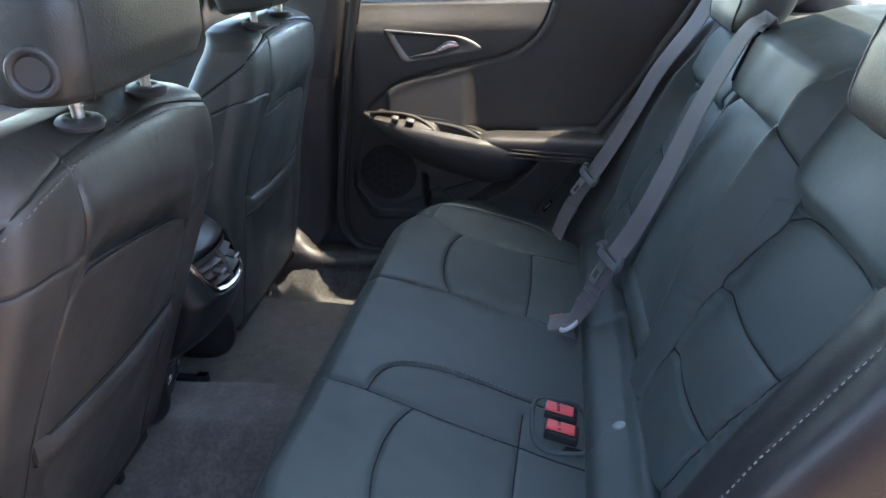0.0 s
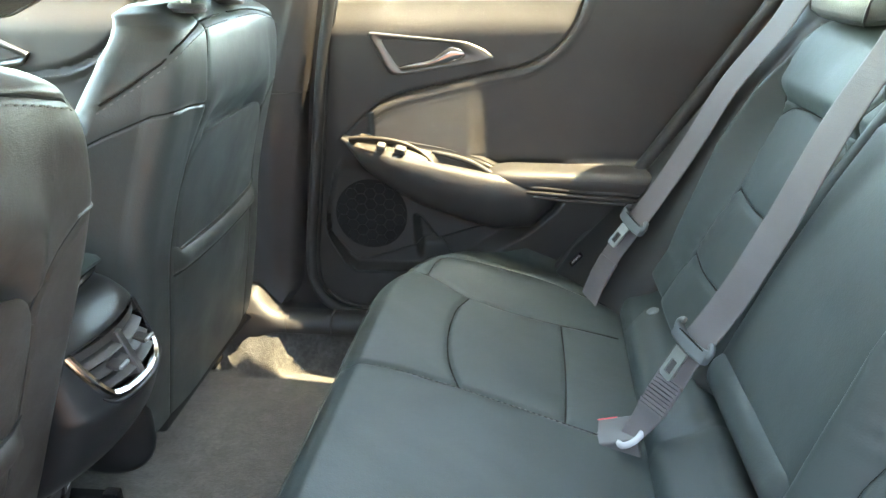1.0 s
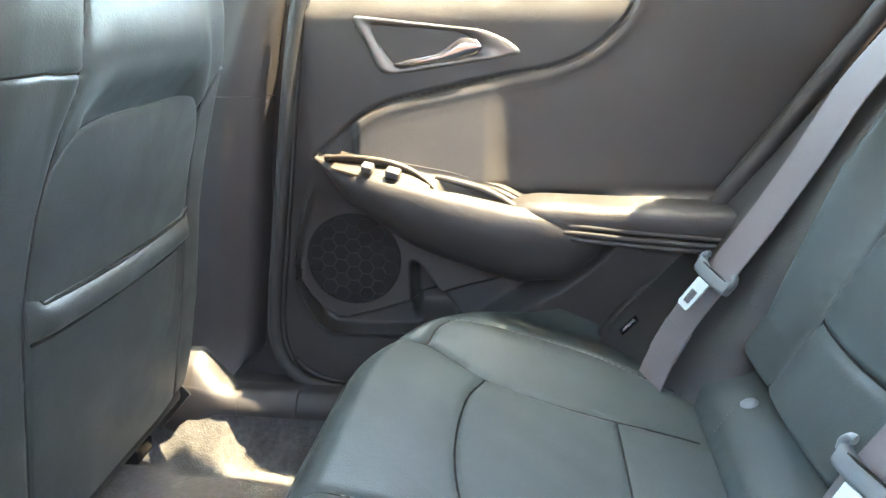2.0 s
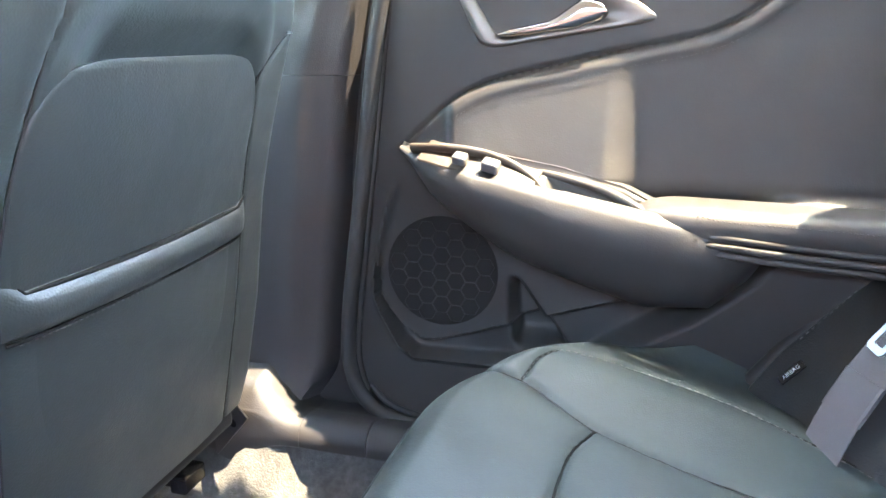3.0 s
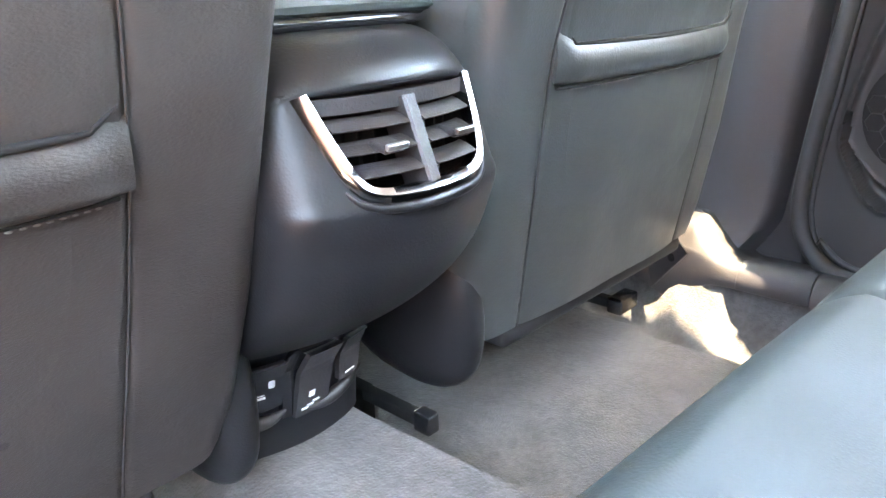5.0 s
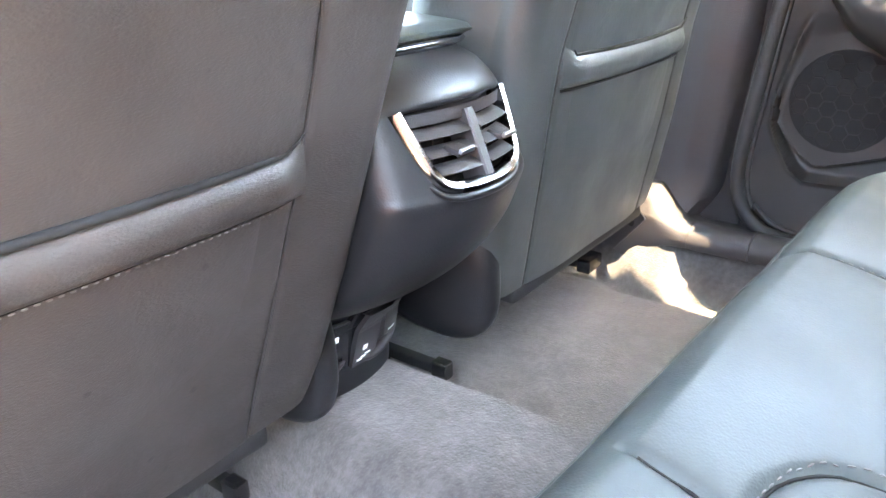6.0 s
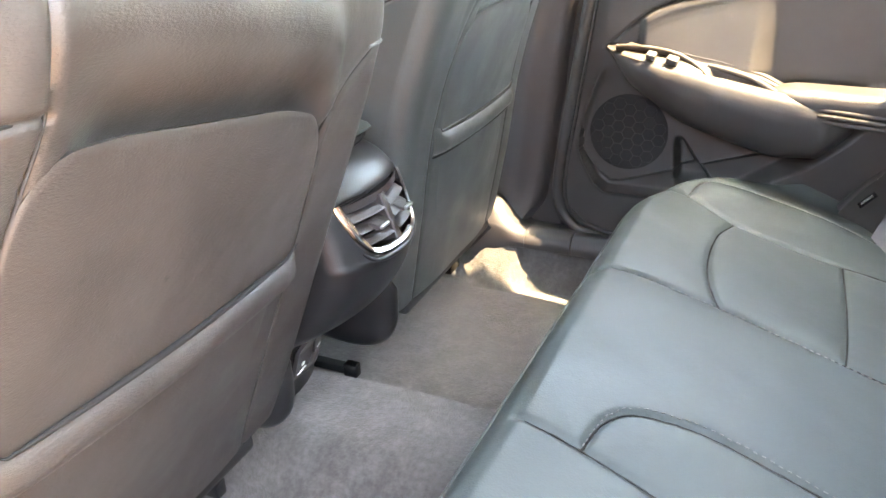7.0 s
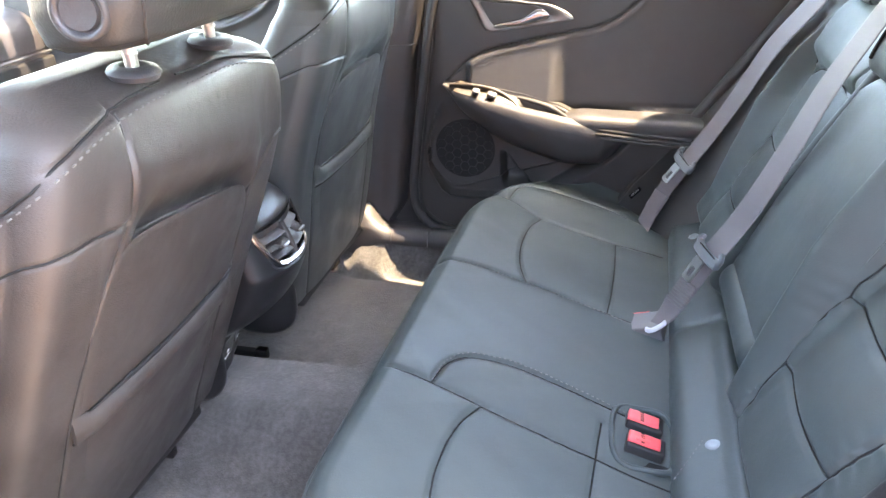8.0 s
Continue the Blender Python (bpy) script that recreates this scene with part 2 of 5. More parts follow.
# ---- outside and car shell ----
def make_ground():
    bm = bmesh.new()
    bmesh.ops.create_grid(bm, x_segments=40, y_segments=40, size=400)
    for v in bm.verts:
        v.co.z = -0.36 + 0.02 * noise.noise(v.co * 0.05)
    ob = part("ground", bm, PAVING, None)
    tagged(ob, "warm brown ground outside the car, coloured to bounce warm light", "ground", kind="structure")


make_ground()


def sky_blocking_wall():
    """An unseen wall added behind the camera to block sky and reflect warm light."""
    bm = bmesh.new()
    bmesh.ops.create_cube(bm, size=1)
    for v in bm.verts:
        v.co = Vector((v.co.x * 7.0 + 0.4, v.co.y * 0.25 - 2.5, v.co.z * 1.75 + 0.475))
    ob = part("unseen_wall", bm, WALLPAINT, None, smooth=False)
    tagged(ob, "unseen red-brown wall added behind the camera to block sky light", "wall", kind="structure")


sky_blocking_wall()


def make_roof():
    # Unseen roof: its ends and waved edge are set to shape the sun patches.
    xs, ys = np.linspace(-0.69, 1.10, 61), np.linspace(-1, 1, 41)
    X, Y = np.meshgrid(xs, ys, indexing="ij")
    Y = Y * np.interp(X, [-0.7, -0.3, 0.1, 0.36, 0.46, 0.54, 0.62, 0.74, 0.9, 1.1], [0.56, 0.60, 0.628, 0.628, 0.607, 0.591, 0.588, 0.602, 0.604, 0.57])
    Z = 1.14 - 0.10 * np.abs(Y / 0.68) ** 3 - 0.12 * ((X - 0.15) / 1.0) ** 2
    ob = sheet("ceiling", X, Y, Z, HEADLINER, None, thick=(0, 0, 0.05))
    tagged(ob, "pale grey fabric headliner under the car roof", "headliner", kind="structure")


make_roof()


def shell_floor():
    xs = np.linspace(-1.3, 1.0, 150)
    ys = np.concatenate([-np.linspace(0.632, 0.535, 40), np.linspace(-0.530, 0.530, 150), np.linspace(0.535, 0.632, 40)])
    X, Y = np.meshgrid(xs, ys, indexing="ij")
    hump = 0.098 * (step(Y, -0.20, -0.05)) * (1 - step(Y, 0.062, 0.085))
    flap = step(X, -0.10, -0.045) * (1 - step(X, 0.012, 0.034))
    edge = 0.082 * np.clip((np.abs(Y) - 0.574 + 0.022 * flap) / (0.050 - 0.004 * flap), 0, 1) ** 1.15
    edge = edge + 0.003 * flap * np.sin(X * 140 + Y * 60) * step(np.abs(Y), 0.55, 0.58)
    Z = hump + edge
    Z = Z + 0.0035 * np.sin(X * 23 + Y * 9) * np.cos(Y * 17) * (1 - step(np.abs(Y), 0.5, 0.6))
    ob = sheet("floor", X, Y, Z, CARPET, None, thick=(0, 0, -0.03))
    tagged(ob, "grey carpeted car floor with a raised centre tunnel", "car floor", kind="structure")


shell_floor()


def body_side(side):
    """Outer wall of one flank with sill, and pillars between the door openings."""
    s = side
    root = thing("body_side", (0, s * 0.74, -0.1), "painted car body side with sill and pillars", "car body", kind="structure")
    for name, size, at in (("sill", (2.2, 0.10, 0.15), (0.0, s * 0.745, 0.0)),):
        box(name, size, at, BODY, root, bevel=0.01)
    # roof rail
    tube("roof_rail", [(x, s * float(np.interp(x, [-0.75, 0.1, 0.44, 0.8, 1.15], [0.55, 0.590, 0.590, 0.560, 0.525])), 1.065 - 0.12 * ((x - 0.15) / 1.0) ** 2) for x in np.linspace(-0.75, 1.08, 30)], 0.018, HEADLINER, root)
    # upper pillars
    tube("upper_pillar", [(0.085, s * 0.745, 0.62), (0.090, s * 0.72, 0.85), (0.090, s * 0.690, 1.06)], 0.036, PLASTIC, root, flat=1.3)
    # Unseen panels; front edges set to end the armrest sun and block sky.
    Zq, Uq = np.meshgrid(np.linspace(0.74, 1.03, 12), np.linspace(0, 1, 8), indexing="ij")
    x0 = 0.855 + 0 * Zq if s > 0 else 0.930 - 0.35 * (Zq - 0.74)
    sheet("quarter_panel", x0 + Uq * (1.2 - x0), s * (0.735 - 0.50 * (Zq - 0.74)), Zq, PLASTIC, root, thick=(0, s * 0.02, 0.01))
    tube("front_pillar", [(-0.66, s * 0.625, 1.03), (-1.0, s * 0.715, 0.88), (-1.35, s * 0.75, 0.66)], 0.035, PLASTIC, root)
    tube("rear_pillar", [(0.93, s * 0.57, 1.04), (1.05, s * 0.65, 0.9), (1.2, s * 0.70, 0.68)], 0.075, PLASTIC, root)
    return root


body_side(1)
body_side(-1)
box("tail_wall", (0.05, 1.4, 0.75), (1.30, 0, 0.33), PLASTIC, None, bevel=0.01)
tagged(bpy.data.objects["tail_wall"], "dark trim wall behind the rear seat", "wall", kind="structure")


# rear window and windscreen, with tints added to dim sky light on the bench
tinted = glass.copy()
tinted.name = "dimming_rear_glass"
tinted.node_tree.nodes["Principled BSDF"].inputs["Base Color"].default_value = (0.24, 0.28, 0.28, 1)
RX, RY = np.meshgrid(np.linspace(0, 1, 12), np.linspace(-1, 1, 24), indexing="ij")
rear_glass = sheet("window_1", 1.09 + 0.24 * RX, RY * (0.55 + 0.10 * RX), 1.035 - 0.335 * RX - 0.06 * RY ** 2 * (1 - RX), tinted, None, thick=(0.003, 0, 0.003))
rear_glass.visible_shadow = False
screen_glass = glass.copy()
screen_glass.name = "dimming_screen_glass"
screen_glass.node_tree.nodes["Principled BSDF"].inputs["Base Color"].default_value = (0.82, 0.89, 0.87, 1)
shield = sheet("window_2", -0.70 - 0.66 * RX, RY * (0.56 + 0.12 * RX), 1.035 - 0.395 * RX - 0.05 * RY ** 2 * (1 - RX), screen_glass, None, thick=(0.003, 0, 0.003))
shield.visible_shadow = False
tagged(shield, "unseen windscreen above the dashboard, tint added to dim sky light", "car window", kind="structure")
tagged(rear_glass, "rear window above the parcel shelf, tint added to dim sky light", "car window", kind="structure")


# ---- B-pillar trim and sill cover ----
def sill_edge(x):
    """Lower edge of the sill trim: a wave under the pillar, straight behind it."""
    pts = smooth_line([(-0.20, 0, 0.072), (-0.15, 0, 0.071), (-0.105, 0, 0.064), (-0.07, 0, 0.051), (-0.02, 0, 0.076), (0.02, 0, 0.082), (0.13, 0, 0.081), (0.8, 0, 0.080)], 8)
    return float(np.interp(x, [p.x for p in pts], [p.z for p in pts]))


def sill_section(low):
    return [(0.70, 0.100), (0.680, 0.104), (0.660, 0.108), (0.642, 0.1135), (0.620, 0.1165), (0.604, 0.110), (0.5965, 0.099), (0.595, low + 0.005), (0.599, low), (0.63, low), (0.70, 0.070)]


def pillar_trim(s):
    root = thing("b_pillar_trim", (0.03, s * 0.66, 0.1), "dark grained plastic centre pillar trim with a horizontal joint", "pillar trim", kind="structure")
    zs_low = np.linspace(0.066, 0.5568, 44)
    zs_up = np.linspace(0.5576, 1.05, 30)
    for name, zs in (("lower_trim", zs_low), ("upper_trim", zs_up)):
        us = np.linspace(0, 1, 30)
        U, Z = np.meshgrid(us, zs, indexing="ij")
        x0 = -0.215 + 0.19 * step(Z, 0.50, 0.78)
        x1 = 0.062 + 0.13 * (Z - 0.19) - 0.045 * step(-Z, -0.17, -0.07)
        X = x0 + U * (x1 - x0)
        bulge = 0.020 * np.sin(np.pi * np.clip(U, 0, 1)) ** 0.7
        Y = 0.678 - bulge + 0.06 * step(U, 0.90, 1.0) - 0.08 * np.clip(Z - 0.75, 0, 1)
        flare = step(-Z, -0.19, -0.07)
        Y = Y - 0.022 * flare
        Y = Y - 0.004 * np.exp(-(((U - 0.74) / 0.035) ** 2)) * (1 - flare)
        sheet(name, X, s * Y, Z, PLASTIC, root, thick=(0, s * 0.012, 0))
    rings = []
    for k in range(90):
        x = -0.155 + 0.183 * k / 89
        low = sill_edge(x)
        foot = [(0.668, 0.170), (0.642, 0.164), (0.622, 0.157), (0.612, 0.148), (0.606, 0.138), (0.601, 0.128), (0.598, 0.118), (0.594, low + 0.006), (0.599, low), (0.63, low), (0.668, 0.070)]
        cover = sill_section(low)
        q = float(step(np.array(x), -0.045, 0.028))
        sec = [(a * (1 - q) + c * q, b * (1 - q) + d * q) for (a, b), (c, d) in zip(foot, cover)]
        rings.append(smooth_line([(x, s * a, b) for a, b in sec], 4))
    loft("pillar_foot", rings, PLASTIC, root, "rounded foot of the pillar trim over the carpet")
    # Hidden blocks added to stop outside light leaking round the trim.
    box("pillar_backing", (0.22, 0.04, 0.62), (0.02, s * 0.722, 0.36), PLASTIC, root, bevel=0.005)
    box("jamb_backing", (0.07, 0.03, 0.66), (0.11, s * 0.712, 0.40), RUBBER, root, bevel=0.005)
    return root


pillar_trim(1)
pillar_trim(-1)


def sill_cover(s):
    root = thing("sill_cover", (0.1, s * 0.65, 0.0), "dark plastic door sill cover beside the carpet", "sill trim", kind="structure")
    for name, x0, x1 in (("front_cover", 0.0285, 0.121), ("rear_cover", 0.1225, 0.75)):
        rings = []
        for x in np.linspace(x0, x1, 24):
            rings.append(smooth_line([(x, s * a, b) for a, b in sill_section(sill_edge(x))], 4))
        loft(name, rings, PLASTIC, root)
    return root


sill_cover(1)
sill_cover(-1)


# ---- doors ----
CREASE = curve2([(0.150, 0.470), (0.174, 0.492), (0.215, 0.528), (0.263, 0.553), (0.34, 0.572), (0.42, 0.590), (0.49, 0.604), (0.535, 0.625), (0.569, 0.655), (0.59, 0.685), (0.603, 0.72)])


def crease_z(x):
    px = np.array([p[0] for p in CREASE])
    pz = np.array([p[1] for p in CREASE])
    return np.interp(x, px, pz, left=0.40, right=0.90)


def rear_door_panel(s):
    root = thing("door_1" if s > 0 else "door_2", (0.5, s * 0.70, 0.1), "black closed rear door with armrest, speaker and chrome handle", "car door", kind="structure")
    nu, nv = 330, 260
    us, zs = np.linspace(0, 1, nu), np.linspace(0.112, 0.735, nv)
    U, Z = np.meshgrid(us, zs, indexing="ij")
    corner = 0.055 * np.clip((0.20 - Z) / 0.09, 0, 1) ** 2.2
    x0 = 0.086 + 0.13 * (Z - 0.19) + corner
    X = x0 + U * (0.96 - x0)
    inside = step(crease_z(X) - Z, 0.0, 0.005)
    Y = np.full_like(X, 0.668)
    Y = Y + (0.032 - 0.016 * step(X, 0.30, 0.70)) * step(Z, 0.655, 0.730) ** 1.2 + 0.034 * step(Z, 0.715, 0.735) ** 1.6
    Y = Y + 0.010 * step(0.16 - X, 0.0, 0.07)
    lip = line_dist(X, Z, [CREASE])
    back = step(X, 0.394, 0.436)
    slant = 0.21 * step(X, 0.206, 0.224) * (1 - back) + 0.055 * back
    ins_y = 0.6672 - slant * np.clip(0.600 - Z, 0, 0.2)
    mid = inside * step(Z, 0.41, 0.45) * step(X, 0.150, 0.172)
    Y = Y * (1 - mid) + ins_y * mid
    Y = Y + 0.0035 * np.exp(-((lip / 0.0026) ** 2)) - 0.0018 * inside * np.exp(-(((lip - 0.012) / 0.007) ** 2)) * step(Z, 0.49, 0.52)
    # lower half: speaker shield and pocket in front, proud swelling behind
    low = 1 - step(Z, 0.40, 0.44)
    swell_x = np.interp(Z, [0.11, 0.20, 0.235, 0.29, 0.345, 0.40], [0.28, 0.36, 0.405, 0.485, 0.540, 0.575])
    swell = step(X - swell_x, -0.015, 0.030)
    wall = [(0.150, 0.440), (0.137, 0.40), (0.122, 0.345), (0.114, 0.30), (0.1135, 0.275), (0.122, 0.255), (0.148, 0.213), (0.168, 0.199), (0.25, 0.199), (0.36, 0.205), (0.5, 0.23)]
    ledge = curve2([(0.118, 0.275), (0.135, 0.252), (0.165, 0.225), (0.191, 0.219), (0.28, 0.247), (0.38, 0.280), (0.47, 0.308), (0.55, 0.330)])
    dl, dg = line_dist(X, Z, [wall]), line_dist(X, Z, [ledge])
    wall_z = np.interp(X, [p[0] for p in wall[4:]], [p[1] for p in wall[4:]], left=0.6)
    wall_x = np.interp(Z, [p[1] for p in wall[4::-1]], [p[0] for p in wall[4::-1]])
    ledge_z = np.interp(X, [p[0] for p in ledge], [p[1] for p in ledge], left=0.6)
    in_wall = step(Z - wall_z, 0.0, 0.006) * step(X - wall_x, -0.004, 0.004)
    over = step(Z - ledge_z, -0.003, 0.004)
    front = low * (1 - swell)
    Y = Y + front * (0.024 * in_wall * (1 - over) + 0.006 * in_wall * over)
    Y = Y - front * 0.007 * np.exp(-((dl / 0.005) ** 2)) - front * 0.004 * np.exp(-((dg / 0.003) ** 2)) * in_wall
    wedge_d = np.abs(X - 0.293 - (0.318 - Z) * 0.38) - (0.002 + 0.32 * np.clip(0.318 - Z, 0, 0.09))
    wedge = step(-wedge_d, -0.007, 0.007) * step(Z, 0.205, 0.240) * (1 - step(Z, 0.302, 0.320))
    Y = Y + front * 0.034 * wedge
    Y = Y - low * swell * (0.010 + 0.046 * step(Z, 0.18, 0.39))
    sheet("door_panel", X, s * Y, Z, SOFTPAD, root, thick=(0, s * 0.05, 0))
    # crease stitching
    pts = []
    for i, (x, z) in enumerate(CREASE):
        if i in (0, len(CREASE) - 1) or z < 0.50:
            continue
        a, b = CREASE[i - 1], CREASE[i + 1]
        t = Vector((b[0] - a[0], b[1] - a[1])).normalized()
        xx, zz = x + t.y * 0.019, z - t.x * 0.019
        bk = float(step(np.array(xx), 0.394, 0.436))
        yy = 0.6672 - (0.21 * float(step(np.array(xx), 0.206, 0.224)) * (1 - bk) + 0.055 * bk) * min(0.2, max(0, 0.600 - zz)) - 0.0015
        pts.append((xx, s * (yy - 0.0005), zz))
    stitches("stitching", pts, root, length=0.0030, gap=0.0022, r=0.0006, mat=DARKTHREAD)
    # window glass and frame
    gx, gz = np.linspace(0.13, 1.02, 20), np.linspace(0.725, 1.06, 12)
    GX, GZ = np.meshgrid(gx, gz, indexing="ij")
    GY = 0.728 - 0.44 * (GZ - 0.73)
    pane = sheet("window_glass", GX, s * GY, GZ, glass, root, thick=(0, s * 0.004, 0))
    pane.visible_shadow = False
    tube("window_seal", [(0.14, s * 0.712, 0.737), (0.5, s * 0.712, 0.740), (1.0, s * 0.712, 0.742)], 0.008, RUBBER, root)
    box("outer_skin", (1.0, 0.06, 0.72), (0.56, s * 0.775, 0.36), BODY, root, bevel=0.02)
    tube("window_frame", [(0.12, s * 0.73, 0.72), (0.135, s * 0.690, 0.88), (0.15, s * 0.64, 1.06)], 0.016, RUBBER, root, flat=1.6)
    # rubber seal along the front and lower edge
    seal = smooth_line([(0.152, s * 0.672, 0.74), (0.124, s * 0.672, 0.60), (0.098, s * 0.672, 0.41), (0.076, s * 0.670, 0.24), (0.078, s * 0.668, 0.165), (0.105, s * 0.664, 0.122), (0.15, s * 0.660, 0.104), (0.25, s * 0.658, 0.098), (0.5, s * 0.658, 0.10)], 8)
    tube("door_seal", seal, 0.011, RUBBER, root, sides=10)
    tube("inner_seal", [Vector((p.x + 0.013, p.y + s * 0.004, p.z + 0.012 * (p.x > 0.09))) for p in seal], 0.004, RUBBER, root, sides=8)
    tube("rear_seal", smooth_line([(0.535, s * 0.640, 0.155), (0.571, s * 0.640, 0.212), (0.655, s * 0.638, 0.335), (0.753, s * 0.636, 0.482), (0.83, s * 0.636, 0.597), (0.90, s * 0.640, 0.702), (0.93, s * 0.66, 0.75)], 8), 0.014, RUBBER, root, sides=10)
    # pull cup: a bowl with a rim
    rings = []
    for x in np.linspace(0.158, 0.575, 46):
        q = (x - 0.158) / 0.417
        zt = 0.478 - 0.062 * min(1, q / 0.82) ** 0.85 - 0.012 * max(0, q - 0.82) / 0.18
        yr = np.interp(x, [0.158, 0.19, 0.25, 0.34, 0.44, 0.52, 0.56, 0.575], [0.652, 0.629, 0.603, 0.582, 0.573, 0.584, 0.606, 0.635])
        deep = np.interp(x, [0.158, 0.20, 0.30, 0.45, 0.52, 0.575], [0.012, 0.06, 0.095, 0.112, 0.10, 0.05])
        cup = np.interp(x, [0.158, 0.175, 0.21, 0.26, 0.35, 0.42, 0.455, 0.575], [0.001, 0.004, 0.014, 0.020, 0.021, 0.014, 0.002, 0.001])
        yb = max(0.6360, yr + 0.030)
        rise = float(np.interp(x, [0.16, 0.335, 0.36, 0.425, 0.45, 0.58], [0.45, 0.45, -1.6, -1.6, -0.4, -0.4]))
        sec = [(0.70, zt + cup), (yb + 0.006, zt + cup + 0.001), (yb, zt + cup - 0.002), (yb - 0.004, zt + 0.3 * cup), (yb - 0.006, zt + rise * cup), (yr + 0.5 * (yb - yr), zt + (rise - 0.45) * cup), (yr + 0.027, zt + min(-0.3, rise - 0.4) * cup), (yr + 0.022, zt - 0.001), (yr + 0.014, zt + 0.0030), (yr + 0.005, zt - 0.0010), (yr - 0.002, zt - 0.08 * deep), (yr - 0.006, zt - 0.25 * deep), (yr - 0.003, zt - 0.45 * deep), (yr + 0.012, zt - 0.75 * deep), (min(0.665, yr + 0.042), zt - deep), (0.69, zt - deep - 0.006)]
        P = smooth_line([(x, s * a, b) for a, b in sec], 3)
        rings.append(P)
    loft("armrest_bowl", rings, SOFTPAD, root)
    # switch plate
    box("switch_plate", (0.142, 0.038, 0.004), (0.259, s * 0.6225, 0.4615), SWITCHPLATE, root, bevel=0.002, turn=(s * 30, 11, s * -12))
    box("window_switch", (0.020, 0.014, 0.013), (0.276, s * 0.610, 0.4640), SWITCHGREY, root, bevel=0.003, turn=(s * 26, 12, s * -12))
    box("window_switch", (0.016, 0.014, 0.011), (0.240, s * 0.614, 0.4700), SWITCHGREY, root, bevel=0.003, turn=(s * 26, 9, s * -12))
    tube("switch_housing_edge", smooth_line([(0.176, s * 0.637, 0.4770), (0.22, s * 0.634, 0.4780), (0.264, s * 0.631, 0.4735), (0.294, s * 0.627, 0.4645), (0.318, s * 0.617, 0.4525), (0.336, s * 0.605, 0.4390), (0.345, s * 0.597, 0.4280)], 6), 0.0048, SWITCHPLATE, root, flat=1.5)
    # padded loop round the rear end of the cup
    tube("cup_rim", smooth_line([(0.296, s * 0.639, 0.4610), (0.328, s * 0.638, 0.4545), (0.371, s * 0.634, 0.4455), (0.405, s * 0.626, 0.4370), (0.432, s * 0.612, 0.4265), (0.449, s * 0.598, 0.4190), (0.462, s * 0.588, 0.4140)], 6), 0.0055, SOFTPAD, root)
    # padded armrest
    rings = []
    for x in np.linspace(0.425, 0.90, 40):
        q = min(1, (x - 0.425) / 0.06)
        k = math.sqrt(max(0.02, 1 - (1 - q) ** 2))
        zc, hz = 0.413 - 0.020 * (x - 0.45), 0.021 * k
        yc, hy = 0.622, 0.044 * k
        rings.append([(x, s * (yc + hy * math.copysign(abs(math.cos(a)) ** 0.55, math.cos(a))), zc + hz * math.copysign(abs(math.sin(a)) ** 0.6, math.sin(a))) for a in np.linspace(0, 2 * math.pi, 28, endpoint=False)])
    loft("armrest_pad", rings, SOFTPAD, root, "leather armrest pad with stitched lip")
    for k, (zz, yy) in enumerate(((0.400, 0.581), (0.391, 0.579), (0.382, 0.581))):
        tube("armrest_welt", smooth_line([(0.49, s * (yy + 0.008), zz + 0.004), (0.52, s * yy, zz + 0.005), (0.62, s * yy, zz - 0.003), (0.9, s * (yy + 0.002), zz - 0.02)], 6), 0.004, SOFTPAD, root)
    stitches("stitching", smooth_line([(0.488, s * 0.592, 0.424), (0.50, s * 0.582, 0.424), (0.53, s * 0.579, 0.420), (0.62, s * 0.579, 0.417), (0.9, s * 0.580, 0.404)], 8), root, (0, -s * 0.003, 0.002), length=0.0030, gap=0.0022, r=0.0006, mat=DARKTHREAD)
    # chrome handle surround
    outer = [(0.213, 0.668), (0.393, 0.650), (0.426, 0.6365), (0.446, 0.6207), (0.430, 0.6155), (0.265, 0.5895), (0.249, 0.5945)]
    inner = [(0.237, 0.655), (0.354, 0.648), (0.376, 0.6395), (0.391, 0.629), (0.386, 0.619), (0.281, 0.601), (0.267, 0.607)]

    def rounded(poly, r):
        out = []
        for i, p in enumerate(poly):
            a, c = Vector(poly[i - 1]), Vector(poly[(i + 1) % len(poly)])
            p = Vector(p)
            ra, rc = min(r, (a - p).length * 0.4), min(r, (c - p).length * 0.4)
            q0, q1 = p + (a - p).normalized() * ra, p + (c - p).normalized() * rc
            for k in range(6):
                t = k / 5
                out.append(q0 * (1 - t) ** 2 + p * 2 * t * (1 - t) + q1 * t * t)
        return out

    O, I = rounded(outer, 0.010), rounded(inner, 0.012)
    n = len(O)
    V, F = [], []
    for mix, yy in ((0.0, 0.674), (0.0, 0.6665), (0.10, 0.6645), (0.35, 0.6640), (0.75, 0.6655), (1.0, 0.6685), (1.0, 0.690)):
        V += [(*(o.lerp(i, mix)).to_tuple()[:1], s * yy, (o.lerp(i, mix)).y) for o, i in zip(O, I)]
    for L in range(6):
        for k in range(n):
            F.append([L * n + k, L * n + (k + 1) % n, L * n + n + (k + 1) % n, L * n + n + k])
    mesh_part("handle_surround", V, F, SATIN, root, "satin chrome handle surround")
    V = [(i.x, s * 0.670, i.y) for i in I] + [(0.33 + (i.x - 0.33) * 0.85, s * 0.694, 0.626 + (i.y - 0.626) * 0.8) for i in I]
    mesh_part("handle_bowl", V, [[k, (k + 1) % n, n + (k + 1) % n, n + k] for k in range(n)] + [list(range(n, 2 * n))], BLACKTRIM, root)
    box("handle_pocket", (0.062, 0.006, 0.020), (0.312, s * 0.691, 0.634), DARK, root, bevel=0.002)
    lev = []
    for q in np.linspace(0, 1, 18):
        x = 0.272 + q * 0.118
        z = 0.604 + 0.020 * q - 0.004 * math.sin(q * math.pi)
